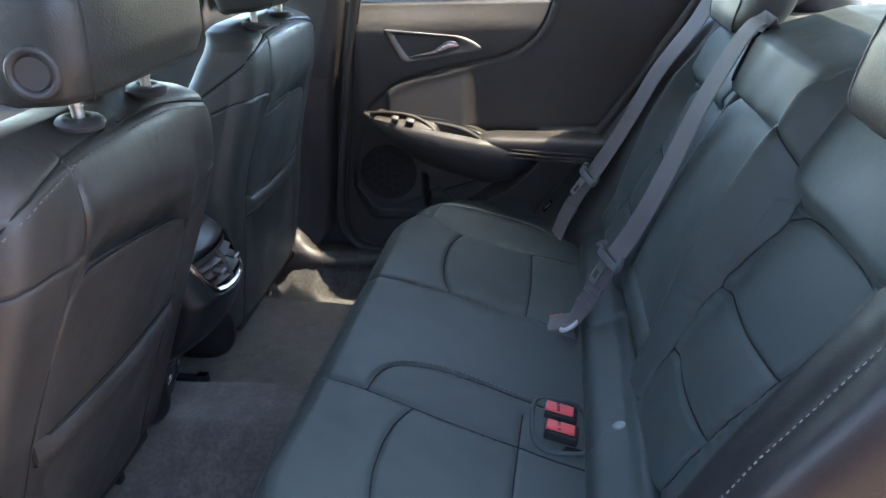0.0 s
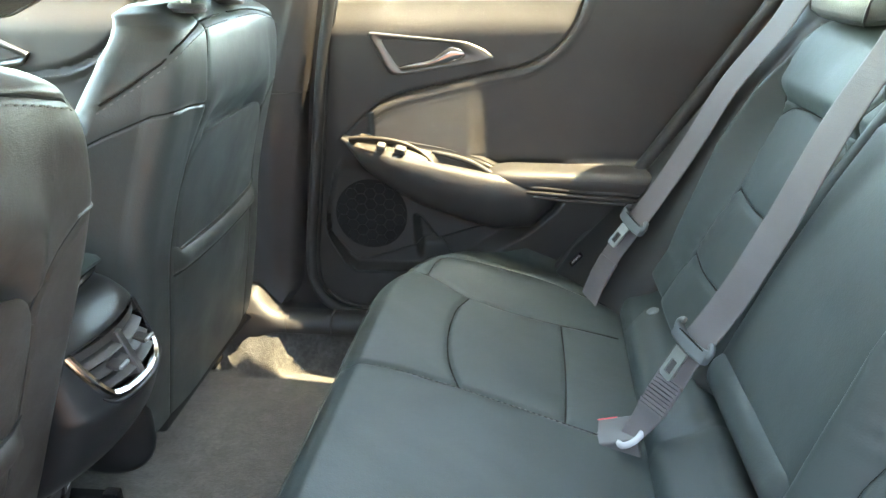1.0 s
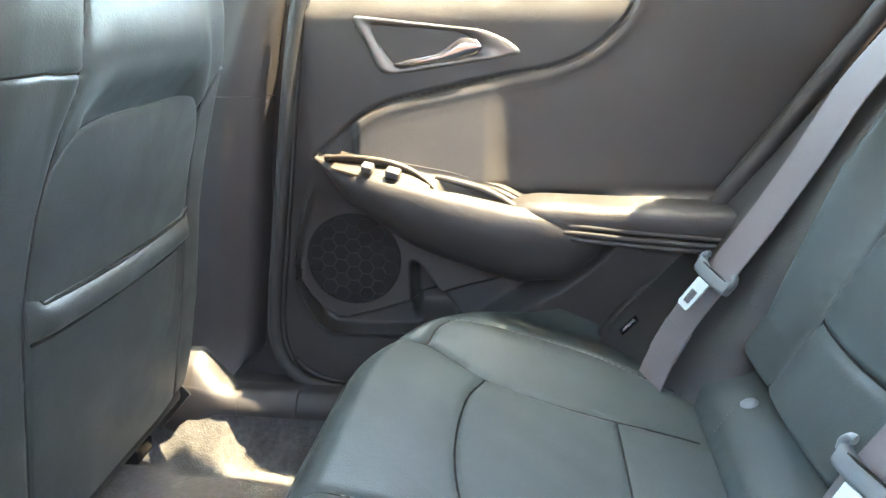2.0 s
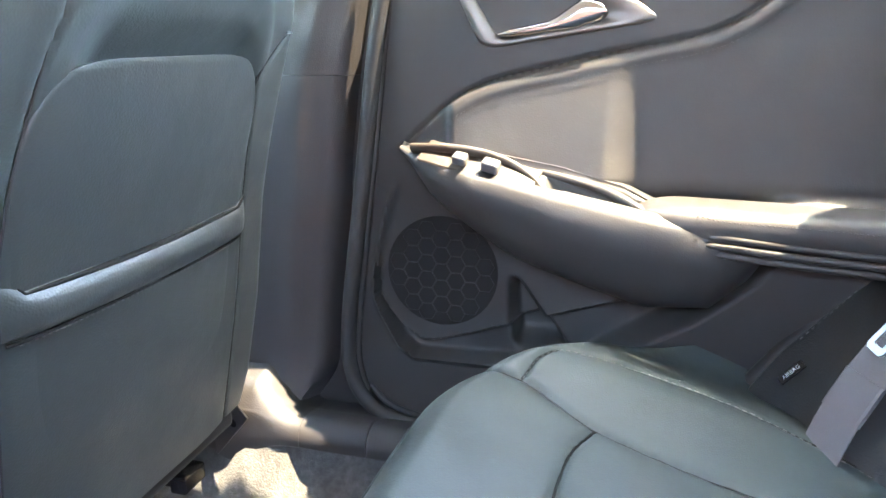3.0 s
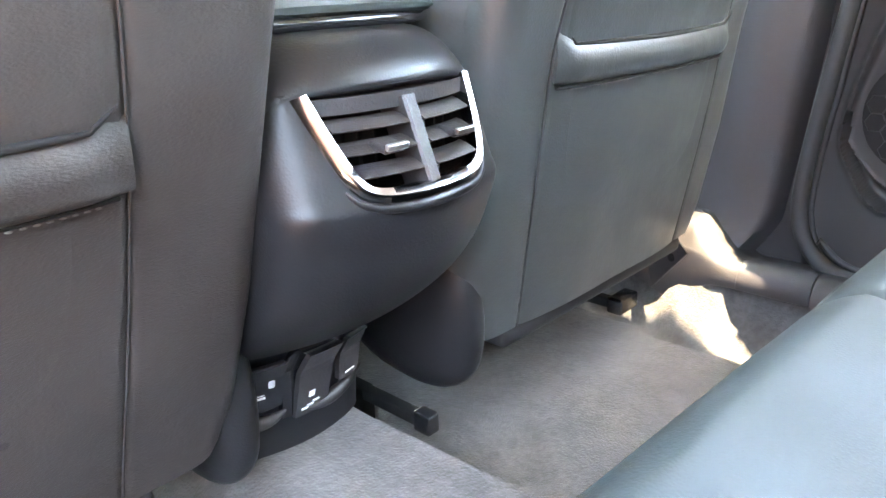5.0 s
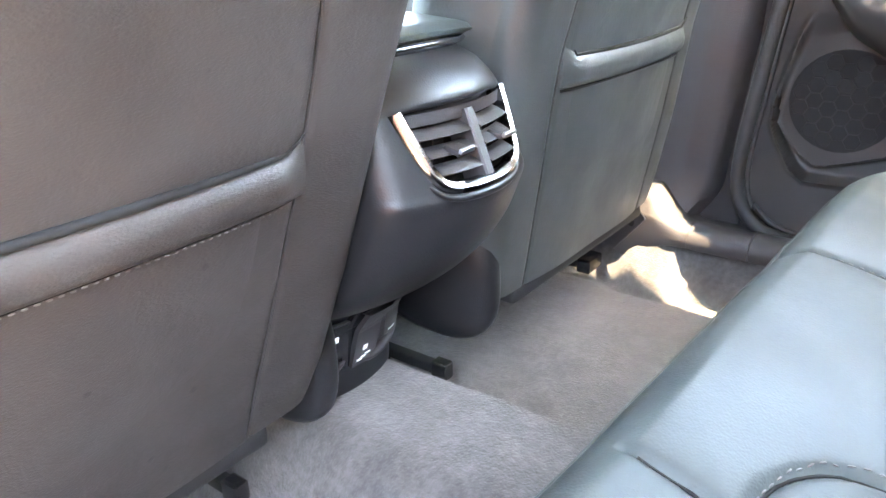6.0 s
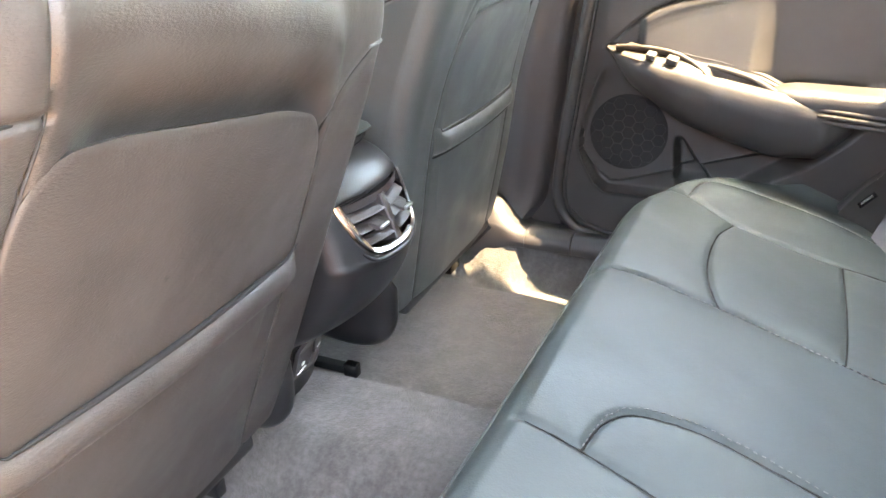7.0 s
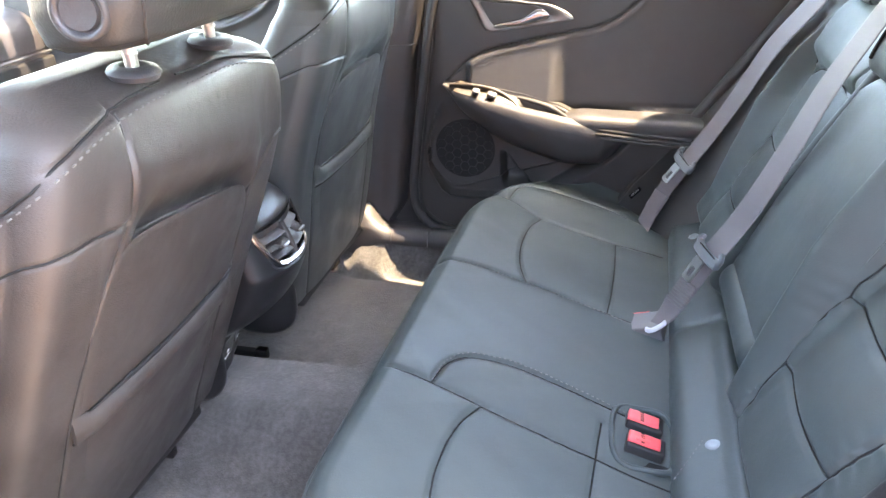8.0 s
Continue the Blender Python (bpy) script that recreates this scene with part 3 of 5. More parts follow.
        hz = np.interp(q, [0, 0.1, 0.5, 0.75, 0.95, 1], [0.002, 0.005, 0.007, 0.016, 0.011, 0.003])
        zc = z + np.interp(q, [0, 0.5, 0.8, 1], [0, 0.003, 0.010, 0.004])
        yy = 0.6655 + 0.003 * q * q
        lev.append([(x, s * (yy + 0.007 * math.cos(a)), zc + hz * math.sin(a)) for a in np.linspace(0, 2 * math.pi, 14, endpoint=False)])
    loft("door_handle", lev, CHROME, root, "polished chrome door handle lever")
    # speaker: surround, grille plate and hexagon ribs
    cx, cz, R = 0.203, 0.316, 0.069
    disc("speaker_grille", (cx, s * 0.6735, cz), (0, -s, 0), [(0.0, 0.003), (0.04, 0.0026), (R, 0.001), (R + 0.003, 0.0), (R + 0.002, -0.004), (0.0, -0.004)], GRILLE, root, "black hexagon-ribbed speaker grille", sides=40)
    V, F = [], []
    h = 0.0125
    for i in range(-6, 7):
        for j in range(-7, 8):
            hx = cx + i * h * 1.5
            hz = cz + (j + (0.5 if i % 2 else 0)) * h * math.sqrt(3)
            if math.hypot(hx - cx, hz - cz) > R - 0.008:
                continue
            o = len(V)
            for rr, yy in ((h * 1.0, 0.6704), (h * 0.95, 0.6700), (h * 0.90, 0.6706)):
                for k in range(6):
                    a = k * math.pi / 3
                    V.append((hx + rr * math.cos(a), s * yy, hz + rr * math.sin(a)))
            for L in range(2):
                for k in range(6):
                    F.append([o + L * 6 + k, o + L * 6 + (k + 1) % 6, o + L * 6 + 6 + (k + 1) % 6, o + L * 6 + 6 + k])
    tagged(mesh_part("grille_ribs", V, F, GRILLERIB, root, smooth=False), kind="stuff")
    return root


rear_door_panel(1)


def front_door_panel(s):
    root = thing("door_3" if s > 0 else "door_4", (-0.5, s * 0.70, 0.1), "black closed front door panel with stitched crease", "car door", kind="structure")
    nu, nv = 150, 120
    U, Z = np.meshgrid(np.linspace(0, 1, nu), np.linspace(0.10, 0.735, nv), indexing="ij")
    x1 = -0.225 + 0.20 * step(Z, 0.50, 0.62)
    X = -1.0 + U * (x1 + 1.0)
    line = curve2([(-0.80, 0.575), (-0.517, 0.592), (-0.44, 0.596), (-0.375, 0.606), (-0.315, 0.632), (-0.272, 0.668), (-0.248, 0.712), (-0.24, 0.74)])
    d = line_dist(X, Z, [line])
    cz = np.interp(X, [p[0] for p in line], [p[1] for p in line], left=0.57, right=0.9)
    inside = step(cz - Z, 0, 0.006)
    Y = 0.690 + 0.03 * step(Z, 0.655, 0.735) ** 1.5 + 0.010 * inside - 0.05 * (1 - step(Z, 0.43, 0.50)) * (1 - 0.4 * step(-Z, -0.40, -0.30))
    Y = Y + 0.010 * np.exp(-((d / 0.004) ** 2)) - 0.010 * inside * np.exp(-(((d - 0.016) / 0.009) ** 2))
    sheet("door_panel", X, s * Y, Z, SOFTPAD, root, thick=(0, s * 0.03, 0))
    stitches("stitching", [(x + 0.013, s * 0.689, z - 0.012) for x, z in line[8:]], root)
    GX, GZ = np.meshgrid(np.linspace(-1.1, -0.02, 16), np.linspace(0.73, 1.05, 10), indexing="ij")
    pane = sheet("window_glass", GX, s * (0.745 - 0.46 * (GZ - 0.73)), GZ, glass, root, thick=(0, s * 0.004, 0))
    pane.visible_shadow = False
    tube("window_seal", [(-1.0, s * 0.728, 0.742), (-0.02, s * 0.728, 0.742)], 0.008, RUBBER, root)
    box("outer_skin", (1.0, 0.06, 0.72), (-0.5, s * 0.79, 0.36), BODY, root, bevel=0.02)
    ring = [(-0.64, 0.66), (-0.52, 0.655), (-0.455, 0.625), (-0.47, 0.615), (-0.56, 0.60), (-0.60, 0.60)]
    tube("handle_surround", [(x, s * 0.684, z) for x, z in ring], 0.007, SATIN, root, "satin chrome handle surround", closed=True)
    box("armrest_pad", (0.42, 0.07, 0.045), (-0.50, s * 0.66, 0.48), LEATHER, root, bevel=0.018)
    return root


front_door_panel(1)
front_door_panel(-1)


# ---- front seats ----
def front_seat(c, inner, prof, topline, drop, wider, tilt, hide, colour_label):
    """A front seat from behind. c: its middle; inner: +1 or -1 towards the car's middle; prof: rows of z and rear face x."""
    root = thing("front_seat", (prof[0][1] - 0.2, c, 0.0), colour_label, "car seat", "front seats")
    pz, px = [p[0] for p in prof], [p[1] for p in prof]
    sm = np.linspace(pz[0], pz[-1], 200)
    raw = np.interp(sm, pz, px)
    ker = np.ones(9) / 9
    soft = np.convolve(np.pad(raw, 4, mode="edge"), ker, "valid")

    def rear(z):
        return np.interp(z, sm, soft)

    def grow(v):
        """The flank beside the console can be wider."""
        v = np.asarray(v, float)
        return v + inner * wider * step(v * inner, 0.166, 0.205)

    def half(z):
        return np.interp(z, [0.15, 0.175, 0.205, 0.30, 0.50, 0.61, 0.66, 0.69, 0.712, 0.728, 0.740, 0.748], [0.214, 0.227, 0.237, 0.242, 0.234, 0.224, 0.217, 0.209, 0.199, 0.186, 0.166, 0.135])

    def deep(z):
        return np.interp(z, [0.12, 0.3, 0.55, 0.60, 0.65, 0.69, 0.72, 0.737, 0.748], [0.13, 0.145, 0.138, 0.130, 0.120, 0.110, 0.094, 0.070, 0.040])

    # half a ring: rear face, corner, flank, front corner, front
    zs = np.concatenate([np.linspace(0.166, 0.56, 108), np.linspace(0.56, 0.748, 150)[1:]])
    rings = []
    for z in zs:
        H, D, R = float(half(z)), float(deep(z)), float(rear(z))
        r = min(0.034, D * 0.42)
        fl = (0.018 + 0.022 * float(step(np.array(z), 0.30, 0.55))) * (1 - float(step(np.array(z), 0.60, 0.72)))
        side = []
        for k in range(70):
            v = (H - r) * k / 69
            side.append((v, 0.008 * (v / 0.2) ** 2))
        q0 = 0.008 * ((H - r) / 0.2) ** 2
        for k in range(1, 11):
            a = k / 10 * math.pi / 2
            side.append((H - r + r * math.sin(a), q0 + r * (1 - math.cos(a))))
        r2 = min(0.04, D * 0.42)
        for k in range(1, 25):
            t = k / 24
            side.append((H + fl * t, q0 + r + (D - r2 - r - q0) * t))
        for k in range(1, 9):
            a = k / 8 * math.pi / 2
            side.append((H + fl - r2 * (1 - math.cos(a)), D - r2 + r2 * math.sin(a)))
        for k in range(1, 12):
            side.append(((H + fl - r2) * (1 - k / 12), D - 0.0))
        rings.append([(v, q) for v, q in side] + [(-v, q) for v, q in reversed(side[1:])])
    A = np.array(rings)
    Yl, Q = A[:, :, 0].copy(), A[:, :, 1].copy()
    Zg = np.repeat(zs[:, None], Yl.shape[1], 1)
    Xg = rear(Zg) - Q
    back = 1 - step(Q, 0.012, 0.03)
    side_w = step(Q, 0.010, 0.022) * (1 - step(Q, 0.118, 0.128))
    aY = np.abs(Yl)
    seamv = curve2(topline + [(0.142, 0.575), (0.156, 0.50), (0.164, 0.41), (0.164, 0.30), (0.158, 0.15)], 6)
    lowv = [p for p in seamv if p[1] < 0.568]
    arch = curve2([(0.157, 0.50), (0.151, 0.550), (0.140, 0.584), (0.119, 0.604), (0.085, 0.611), (0.04, 0.612), (0.0, 0.612)], 6)
    arch = [(a, b - drop * min(1, max(0, (b - 0.50) / 0.08))) for a, b in arch]
    topseam = curve2([(0.0, 0.7285), (0.06, 0.7275), (0.10, 0.7245), (0.145, 0.716), (0.175, 0.7075), (0.195, 0.699)], 6)
    jy, jz = topline[-1]
    short = [(jy, jz), (0.165, 0.631), (0.205, 0.631)]
    tick = curve2([(0.142, 0.575), (0.155, 0.590), (0.175, 0.600), (0.198, 0.606)], 6)
    tick = [(a, b - (drop + tilt) * (0.198 - a) / 0.056) for a, b in tick]
    lowv = [p for p in lowv if p[1] < 0.568 - tilt]
    dv, dt, ds = (line_dist(aY, Zg, [w]) for w in (seamv, topseam, short))
    left = Yl < 0
    dv = np.where(left, dv, line_dist(aY, Zg, [lowv]))
    ds = np.where(left, ds, line_dist(aY, Zg, [tick]))
    az = np.interp(aY, [p[0] for p in reversed(arch)], [p[1] for p in reversed(arch)], right=0.3)
    def slope(v):
        """How far the board's top falls towards the car's middle."""
        return tilt * np.clip((np.asarray(v) * inner + 0.11) / 0.22, 0, 1)

    az = az - slope(Yl)
    panel = step(az - Zg, -0.001, 0.008) * (aY < 0.156)
    disp = groove(dv, 0.0030, 0.0022, 0.002, 0.02) + groove(dt, 0.003, 0.003) + groove(ds, 0.003, 0.003)
    under = step(Zg - az, -0.020, -0.010) * np.exp(-(np.clip(Zg - az + 0.006, 0, 1) / 0.032) ** 1.3) * np.where(left, 1 - step(aY, 0.070, 0.124), 1 - step(aY, 0.112, 0.160))
    over_board = np.exp(-(((Zg - az - 0.055) / 0.034) ** 2)) * (1 - step(aY, 0.110, 0.165)) * step(Zg - az, 0.0, 0.03)
    disp = disp - 0.026 * under + 0.009 * over_board
    disp = disp + 0.0012 * panel * np.sin(Yl * 31 + 1.3) * np.cos(Zg * 17)
    zd = 0.7055 - 0.74 * Q
    zq = np.interp(Q, [0.0, 0.03, 0.07, 0.2], [0.632, 0.629, 0.612, 0.545])
    gd = -0.0024 * np.exp(-(((Zg - zd) / 0.0028) ** 2)) * side_w - 0.0022 * np.exp(-(((Zg - zq) / 0.0026) ** 2)) * side_w
    Xg = Xg + disp * back
    Yl = grow(Yl + np.sign(Yl) * gd)
    loft("backrest", [[Vector((Xg[j, i], c + Yl[j, i], Zg[j, i])) for i in range(Yl.shape[1])] for j in range(len(zs))], hide, root)

    def at(v, z, lift=0.0):
        H = float(half(z))
        q = 0.008 * (v / 0.2) ** 2
        if abs(v) > H - 0.034:
            t = min(1.0, (abs(v) - (H - 0.034)) / 0.034)
            q += 0.034 * (1 - math.sqrt(max(0, 1 - t * t)))
        return Vector((float(rear(z)) - q + lift, c + float(grow(v)), z))

    cols = {-1: range(Yl.shape[1] // 2 + 1, Yl.shape[1] - 11), 1: range(1, Yl.shape[1] // 2 - 10)}

    def on_skin(e, z, q=None, v=None, lift=0.0008):
        """A point on the padding: on the flank at depth q, or on the rear face at v from the middle."""
        fj = float(np.interp(z, zs, np.arange(len(zs))))
        j = min(int(fj), len(zs) - 2)
        w = fj - j
        pts = []
        for jj in (j, j + 1):
            ii = [i for i in cols[e] if (Q[jj, i] >= 0.004 if q is not None else Q[jj, i] < 0.030)]
            key = np.array([Q[jj, i] if q is not None else abs(A[jj, i, 0]) for i in ii])
            order = np.argsort(key)
            goal = q if q is not None else abs(v)
            pts.append([float(np.interp(goal, key[order], np.array([G[jj, i] for i in ii])[order])) for G in (Xg, Yl)])
        x, y = (pts[0][k] * (1 - w) + pts[1][k] * w for k in (0, 1))
        away = Vector((x - float(rear(z)) + 0.06, y * 0.4, 0.0)).normalized()
        return Vector((x, c + y, z)) + away * lift

    for e in (-1, 1):
        tube("seam", [at(e * v, z, -0.0006) for v, z in (seamv[1:] if e < 0 else lowv)], 0.0009, RUBBER, root, sides=6)
        deepest = 0.080
        diag = [on_skin(e, 0.7055 - 0.74 * q, q=q, lift=0.0013) for q in np.linspace(0.024, deepest, 30)]
        run = [on_skin(e, z, v=v) for v, z in topseam[::-1] if v < 0.188]
        tube("seam", diag[::-1] + run, 0.0014, DARK, root, sides=6)
        thread = [on_skin(e, 0.7055 - 0.74 * q - 0.008, q=q, lift=0.0020) for q in np.linspace(deepest, 0.024, 30)] + [on_skin(e, z - 0.0070, v=v, lift=0.0020) for v, z in topseam[::-1] if v < 0.188]
        stitches("stitching", thread, root, r=0.0010, length=0.0050, gap=0.0042)
        if e < 0:
            qz = [on_skin(e, float(np.interp(q, [0.0, 0.03, 0.07, 0.2], [0.632, 0.629, 0.612, 0.545])), q=q) for q in np.linspace(0.014, 0.090, 20)]
            tube("seam", qz[::-1] + [on_skin(e, z, v=v) for v, z in ((0.190, 0.631), (0.165, 0.631), (0.145, 0.5 * jz + 0.3150), (jy, jz))], 0.0011, DARK, root, sides=6)
        else:
            tube("seam", [at(v, z, -0.001) for v, z in tick], 0.0011, DARK, root, sides=6)
    # stiff board that covers the middle of the back
    VV, TT = np.meshgrid(np.linspace(-0.1545, 0.1545, 70), np.linspace(0, 1, 60), indexing="ij")
    top = np.interp(np.abs(VV), [p[0] for p in reversed(arch)], [p[1] for p in reversed(arch)])
    top = top - slope(VV)
    ZZ = 0.40 + TT * (top - 0.0005 - 0.40)
    XX = rear(ZZ) - 0.008 * (VV / 0.2) ** 2 + 0.0022 - 0.0025 * np.exp(-(top - ZZ) / 0.003) - 0.004 * np.exp(-(0.157 - np.abs(VV)) / 0.004) + 0.0010 * np.sin(VV * 31 + 1.3) * np.cos(ZZ * 17)
    sheet("back_board", XX, c + VV, ZZ, hide, root, "smooth vinyl board in the seat back", thick=(-0.004, 0, 0))
    # map pocket hem
    rings = []
    up = 0.006 if inner < 0 else 0.0
    for k in range(49):
        v = -0.163 + 0.326 * k / 48
        e = abs(v) / 0.163
        z0 = 0.409 + up - 0.003 * math.sin(math.pi * k / 48) + 0.010 * max(0, e - 0.88) / 0.12
        hz = 0.0185 + 0.008 * max(0, e - 0.88) / 0.12
        fat = 0.0165 * (1 - 0.75 * max(0, e - 0.86) / 0.14)
        x = at(v, z0).x - 0.002
        rings.append([(x + fat * max(-0.2, math.cos(a)), c + v, z0 + hz * math.sin(a)) for a in np.linspace(0, 2 * math.pi, 18, endpoint=False)])
    loft("map_pocket_hem", rings, hide, root, "padded hem of the map pocket")
    # Dark line above the hem stands in for the shade of the pocket opening.
    tube("pocket_shade_line", [at(v, 0.409 + up + 0.0150 - 0.003 * math.sin(math.pi * (v + 0.163) / 0.326) + 0.016 * max(0, abs(v) / 0.163 - 0.88) / 0.12, 0.0048) for v in np.linspace(-0.150, 0.156, 50)], lambda q: 0.0006 + 0.0022 * math.sin(math.pi * q) ** 0.5, DARK, root, sides=8)
    stitches("stitching", [at(v, 0.3865 + up, 0.0092 - 0.007 * (abs(v) / 0.163) ** 6) for v in np.linspace(-0.150, 0.150, 60)], root, length=0.0034, gap=0.0024, r=0.0007)
    tube("seam", [at(v, 0.3885 + up, 0.0075 - 0.007 * (abs(v) / 0.163) ** 6) for v in np.linspace(-0.158, 0.158, 40)], 0.0015, DARK, root, sides=6)
    VV, ZZ = np.meshgrid(np.linspace(-0.160, 0.160, 60), np.linspace(0.178, 0.400, 44), indexing="ij")
    XX = rear(ZZ) - 0.008 * (VV / 0.2) ** 2 + 0.0005 + 0.006 * (1 - (VV / 0.160) ** 2) * step(ZZ, 0.2, 0.38) - 0.008 * (np.abs(VV / 0.160) ** 10)
    sheet("map_pocket", XX, c + VV, ZZ, hide, root, thick=(-0.004, 0, 0))
    clip = [on_skin(1, 0.606, v=0.186)] + [on_skin(1, 0.606, q=q, lift=0.0012) for q in np.linspace(0.010, 0.030, 8)]
    tube("edge_clip", clip, 0.0014, BELTPLASTIC, root, "pale edge clip of the seat cover", sides=6)
    # headrest with posts and guides
    hx = float(rear(0.68)) - 0.029
    hc = c + inner * 0.026
    hr = []
    for z, w, d0, xo in ((0.766, 0.080, 0.026, 0.0), (0.769, 0.118, 0.048, 0.0), (0.777, 0.136, 0.058, 0.003), (0.80, 0.145, 0.064, 0.006), (0.85, 0.143, 0.064, 0.008), (0.91, 0.132, 0.058, 0.002), (0.935, 0.115, 0.045, -0.004), (0.945, 0.085, 0.025, -0.008)):
        hr.append([Vector((hx + xo + d0 * math.copysign(abs(math.cos(a)) ** 0.55, math.cos(a)), hc + w * math.copysign(abs(math.sin(a)) ** 0.5, math.sin(a)), z + 0.006 * math.cos(a))) for a in np.linspace(0, 2 * math.pi, 64, endpoint=False)])
    dense = []
    for i in range(len(hr) - 1):
        for k in range(4):
            dense.append([a.lerp(b, k / 4) for a, b in zip(hr[i], hr[i + 1])])
    dense.append(hr[-1])
    head = loft("headrest", dense, VINYL, root, "padded black headrest")
    mid = Vector((hx, hc, 0.85))
    for k in (8, 24, 40, 56):
        tube("side_welt", [r[k] + (r[k] - Vector((hx, hc, r[k].z))).normalized() * 0.0006 for r in dense[3:]], 0.0018, VINYL, head, sides=6)
    n = Vector((0.16, -inner, 0.0)).normalized()
    bx = Vector((hx + 0.016, hc - inner * 0.1440, 0.806))
    disc("release_button", bx, n, [(0.0245, -0.012), (0.0245, 0.002), (0.022, 0.0045), (0.019, 0.004), (0.0175, 0.001), (0.0160, 0.000), (0.0148, 0.003), (0.010, 0.0022), (0.0, 0.0012)], PLASTIC, head, "round release button")
    for e in (-1, 1):
        y = hc + e * 0.071
        disc("post_guide", (hx, y, 0.7375), (0.05, 0, 1), [(0.022, 0.0), (0.024, 0.005), (0.021, 0.009), (0.012, 0.011), (0.009, 0.009), (0.0, 0.009)], PLASTIC, root, "black plastic post guide", squash=1.25)
        tube("headrest_post", [(hx, y, 0.745), (hx - 0.002, y, 0.80)], 0.0062, STEEL, root, "bare steel headrest post", sides=14)
        for z in (0.758, 0.763):
            disc("post_notch", (hx, y, z), (0, 0, 1), [(0.0068, -0.0012), (0.0072, 0), (0.0068, 0.0012)], STEEL, root, sides=14)
    # seat cushion, its inner side cover and the lower lip
    bot = float(rear(0.17))
    rings = []
    for x in np.linspace(bot - 0.52, bot - 0.055, 20):
        k = 1.0 if x < bot - 0.12 else 0.92
        rings.append([(x, c + 0.245 * k * math.copysign(abs(math.cos(a)) ** 0.5, math.cos(a)), 0.215 + 0.085 * k * math.copysign(abs(math.sin(a)) ** 0.5, math.sin(a))) for a in np.linspace(0, 2 * math.pi, 40, endpoint=False)])
    loft("cushion", rings, LEATHER, root)
    for name, y0, hw, grow in (("side_cover", 0.222, 0.030, 0.86),):
        rings = []
        for k in range(14):
            e = -1 + 2 * k / 13
            r = math.sqrt(max(0.03, 1 - abs(e) ** 2.6)) * grow
            y = c + inner * (y0 + 1.6 * wider + hw * e)
            rings.append([(bot - 0.102 + 0.120 * r * math.copysign(abs(math.cos(a)) ** 0.85, math.cos(a)), y, 0.207 + 0.110 * r * math.copysign(abs(math.sin(a)) ** 0.75, math.sin(a)) - 0.15 * 0.120 * r * math.cos(a)) for a in np.linspace(0, 2 * math.pi, 40, endpoint=False)])
        loft(name, rings, CONSOLE, root, "rounded vinyl recliner cover")
    box("lower_lip", (0.05, 0.36, 0.022), (bot - 0.030, c, 0.158), BLACKTRIM, root, bevel=0.008)
    for e in (-1, 1):
        y = c + e * 0.198
        box("seat_rail", (0.40, 0.016, 0.014), (bot - 0.30, y, 0.040), DARK, root, bevel=0.003)
        wide = 0.048 if e == -inner else 0.018
        box("rail_end_cap", (0.024, wide, 0.024), (bot - 0.100, y + e * 0.010 * (e == -inner), 0.040), GLOSSBLACK, root, bevel=0.004)
        if e == -inner:
            box("belt_anchor", (0.070, 0.016, 0.045), (bot - 0.150, y + e * 0.020, 0.090), DARK, root, bevel=0.004, turn=(0, -25, 0))
            disc("anchor_bolt", (bot - 0.128, y + e * 0.0285, 0.098), (0.2, e, 0), [(0.009, -0.002), (0.009, 0.002), (0.006, 0.004), (0.0, 0.004)], STEEL, root, sides=12)
        box("seat_foot", (0.05, 0.020, 0.05), (bot - 0.22, y, 0.022), DARK, root, bevel=0.003)
        box("rail_riser", (0.25, 0.022, 0.09), (bot - 0.36, y, 0.095), DARK, root, bevel=0.003)
    return root


FAR_PROF = [(0.12, -0.026), (0.20, -0.010), (0.31, 0.010), (0.43, 0.028), (0.50, 0.045), (0.56, 0.064), (0.62, 0.084), (0.68, 0.094), (0.715, 0.093), (0.729, 0.084), (0.737, 0.064), (0.743, 0.046), (0.748, 0.028)]
NEAR_PROF = [(0.12, -0.070), (0.20, -0.045), (0.31, -0.002), (0.43, 0.047), (0.50, 0.077), (0.56, 0.102), (0.62, 0.124), (0.68, 0.134), (0.715, 0.132), (0.729, 0.122), (0.737, 0.100), (0.743, 0.080), (0.748, 0.060)]
# The two hides differ only by the light tinted into their colours.
far_seat = front_seat(0.348, -1, FAR_PROF, [(0.098, 0.729), (0.117, 0.68), (0.129, 0.628)], 0.025, 0.0, 0.0, SKYTINTLEATHER, "black leather front passenger seat with map pocket")
near_seat = front_seat(-0.348, 1, NEAR_PROF, [(0.106, 0.728), (0.114, 0.69), (0.120, 0.65), (0.122, 0.628)], 0.0, 0.018, 0.036, WARMTINTLEATHER, "black leather driver seat with map pocket and headrest")
box("side_bracket", (0.092, 0.003, 0.024), (-0.072, 0.590, 0.098), PLASTIC, far_seat, "bent sheet bracket with a bolt hole", bevel=0.001, turn=(0, -49, -14))
disc("bracket_hole", (-0.060, 0.5850, 0.112), (-0.2, -1, 0), [(0.006, 0.0), (0.005, 0.0008), (0.0, 0.0008)], DARK, far_seat, sides=14)
near_seat.location += Vector((0.005, 0.003, 0.0))


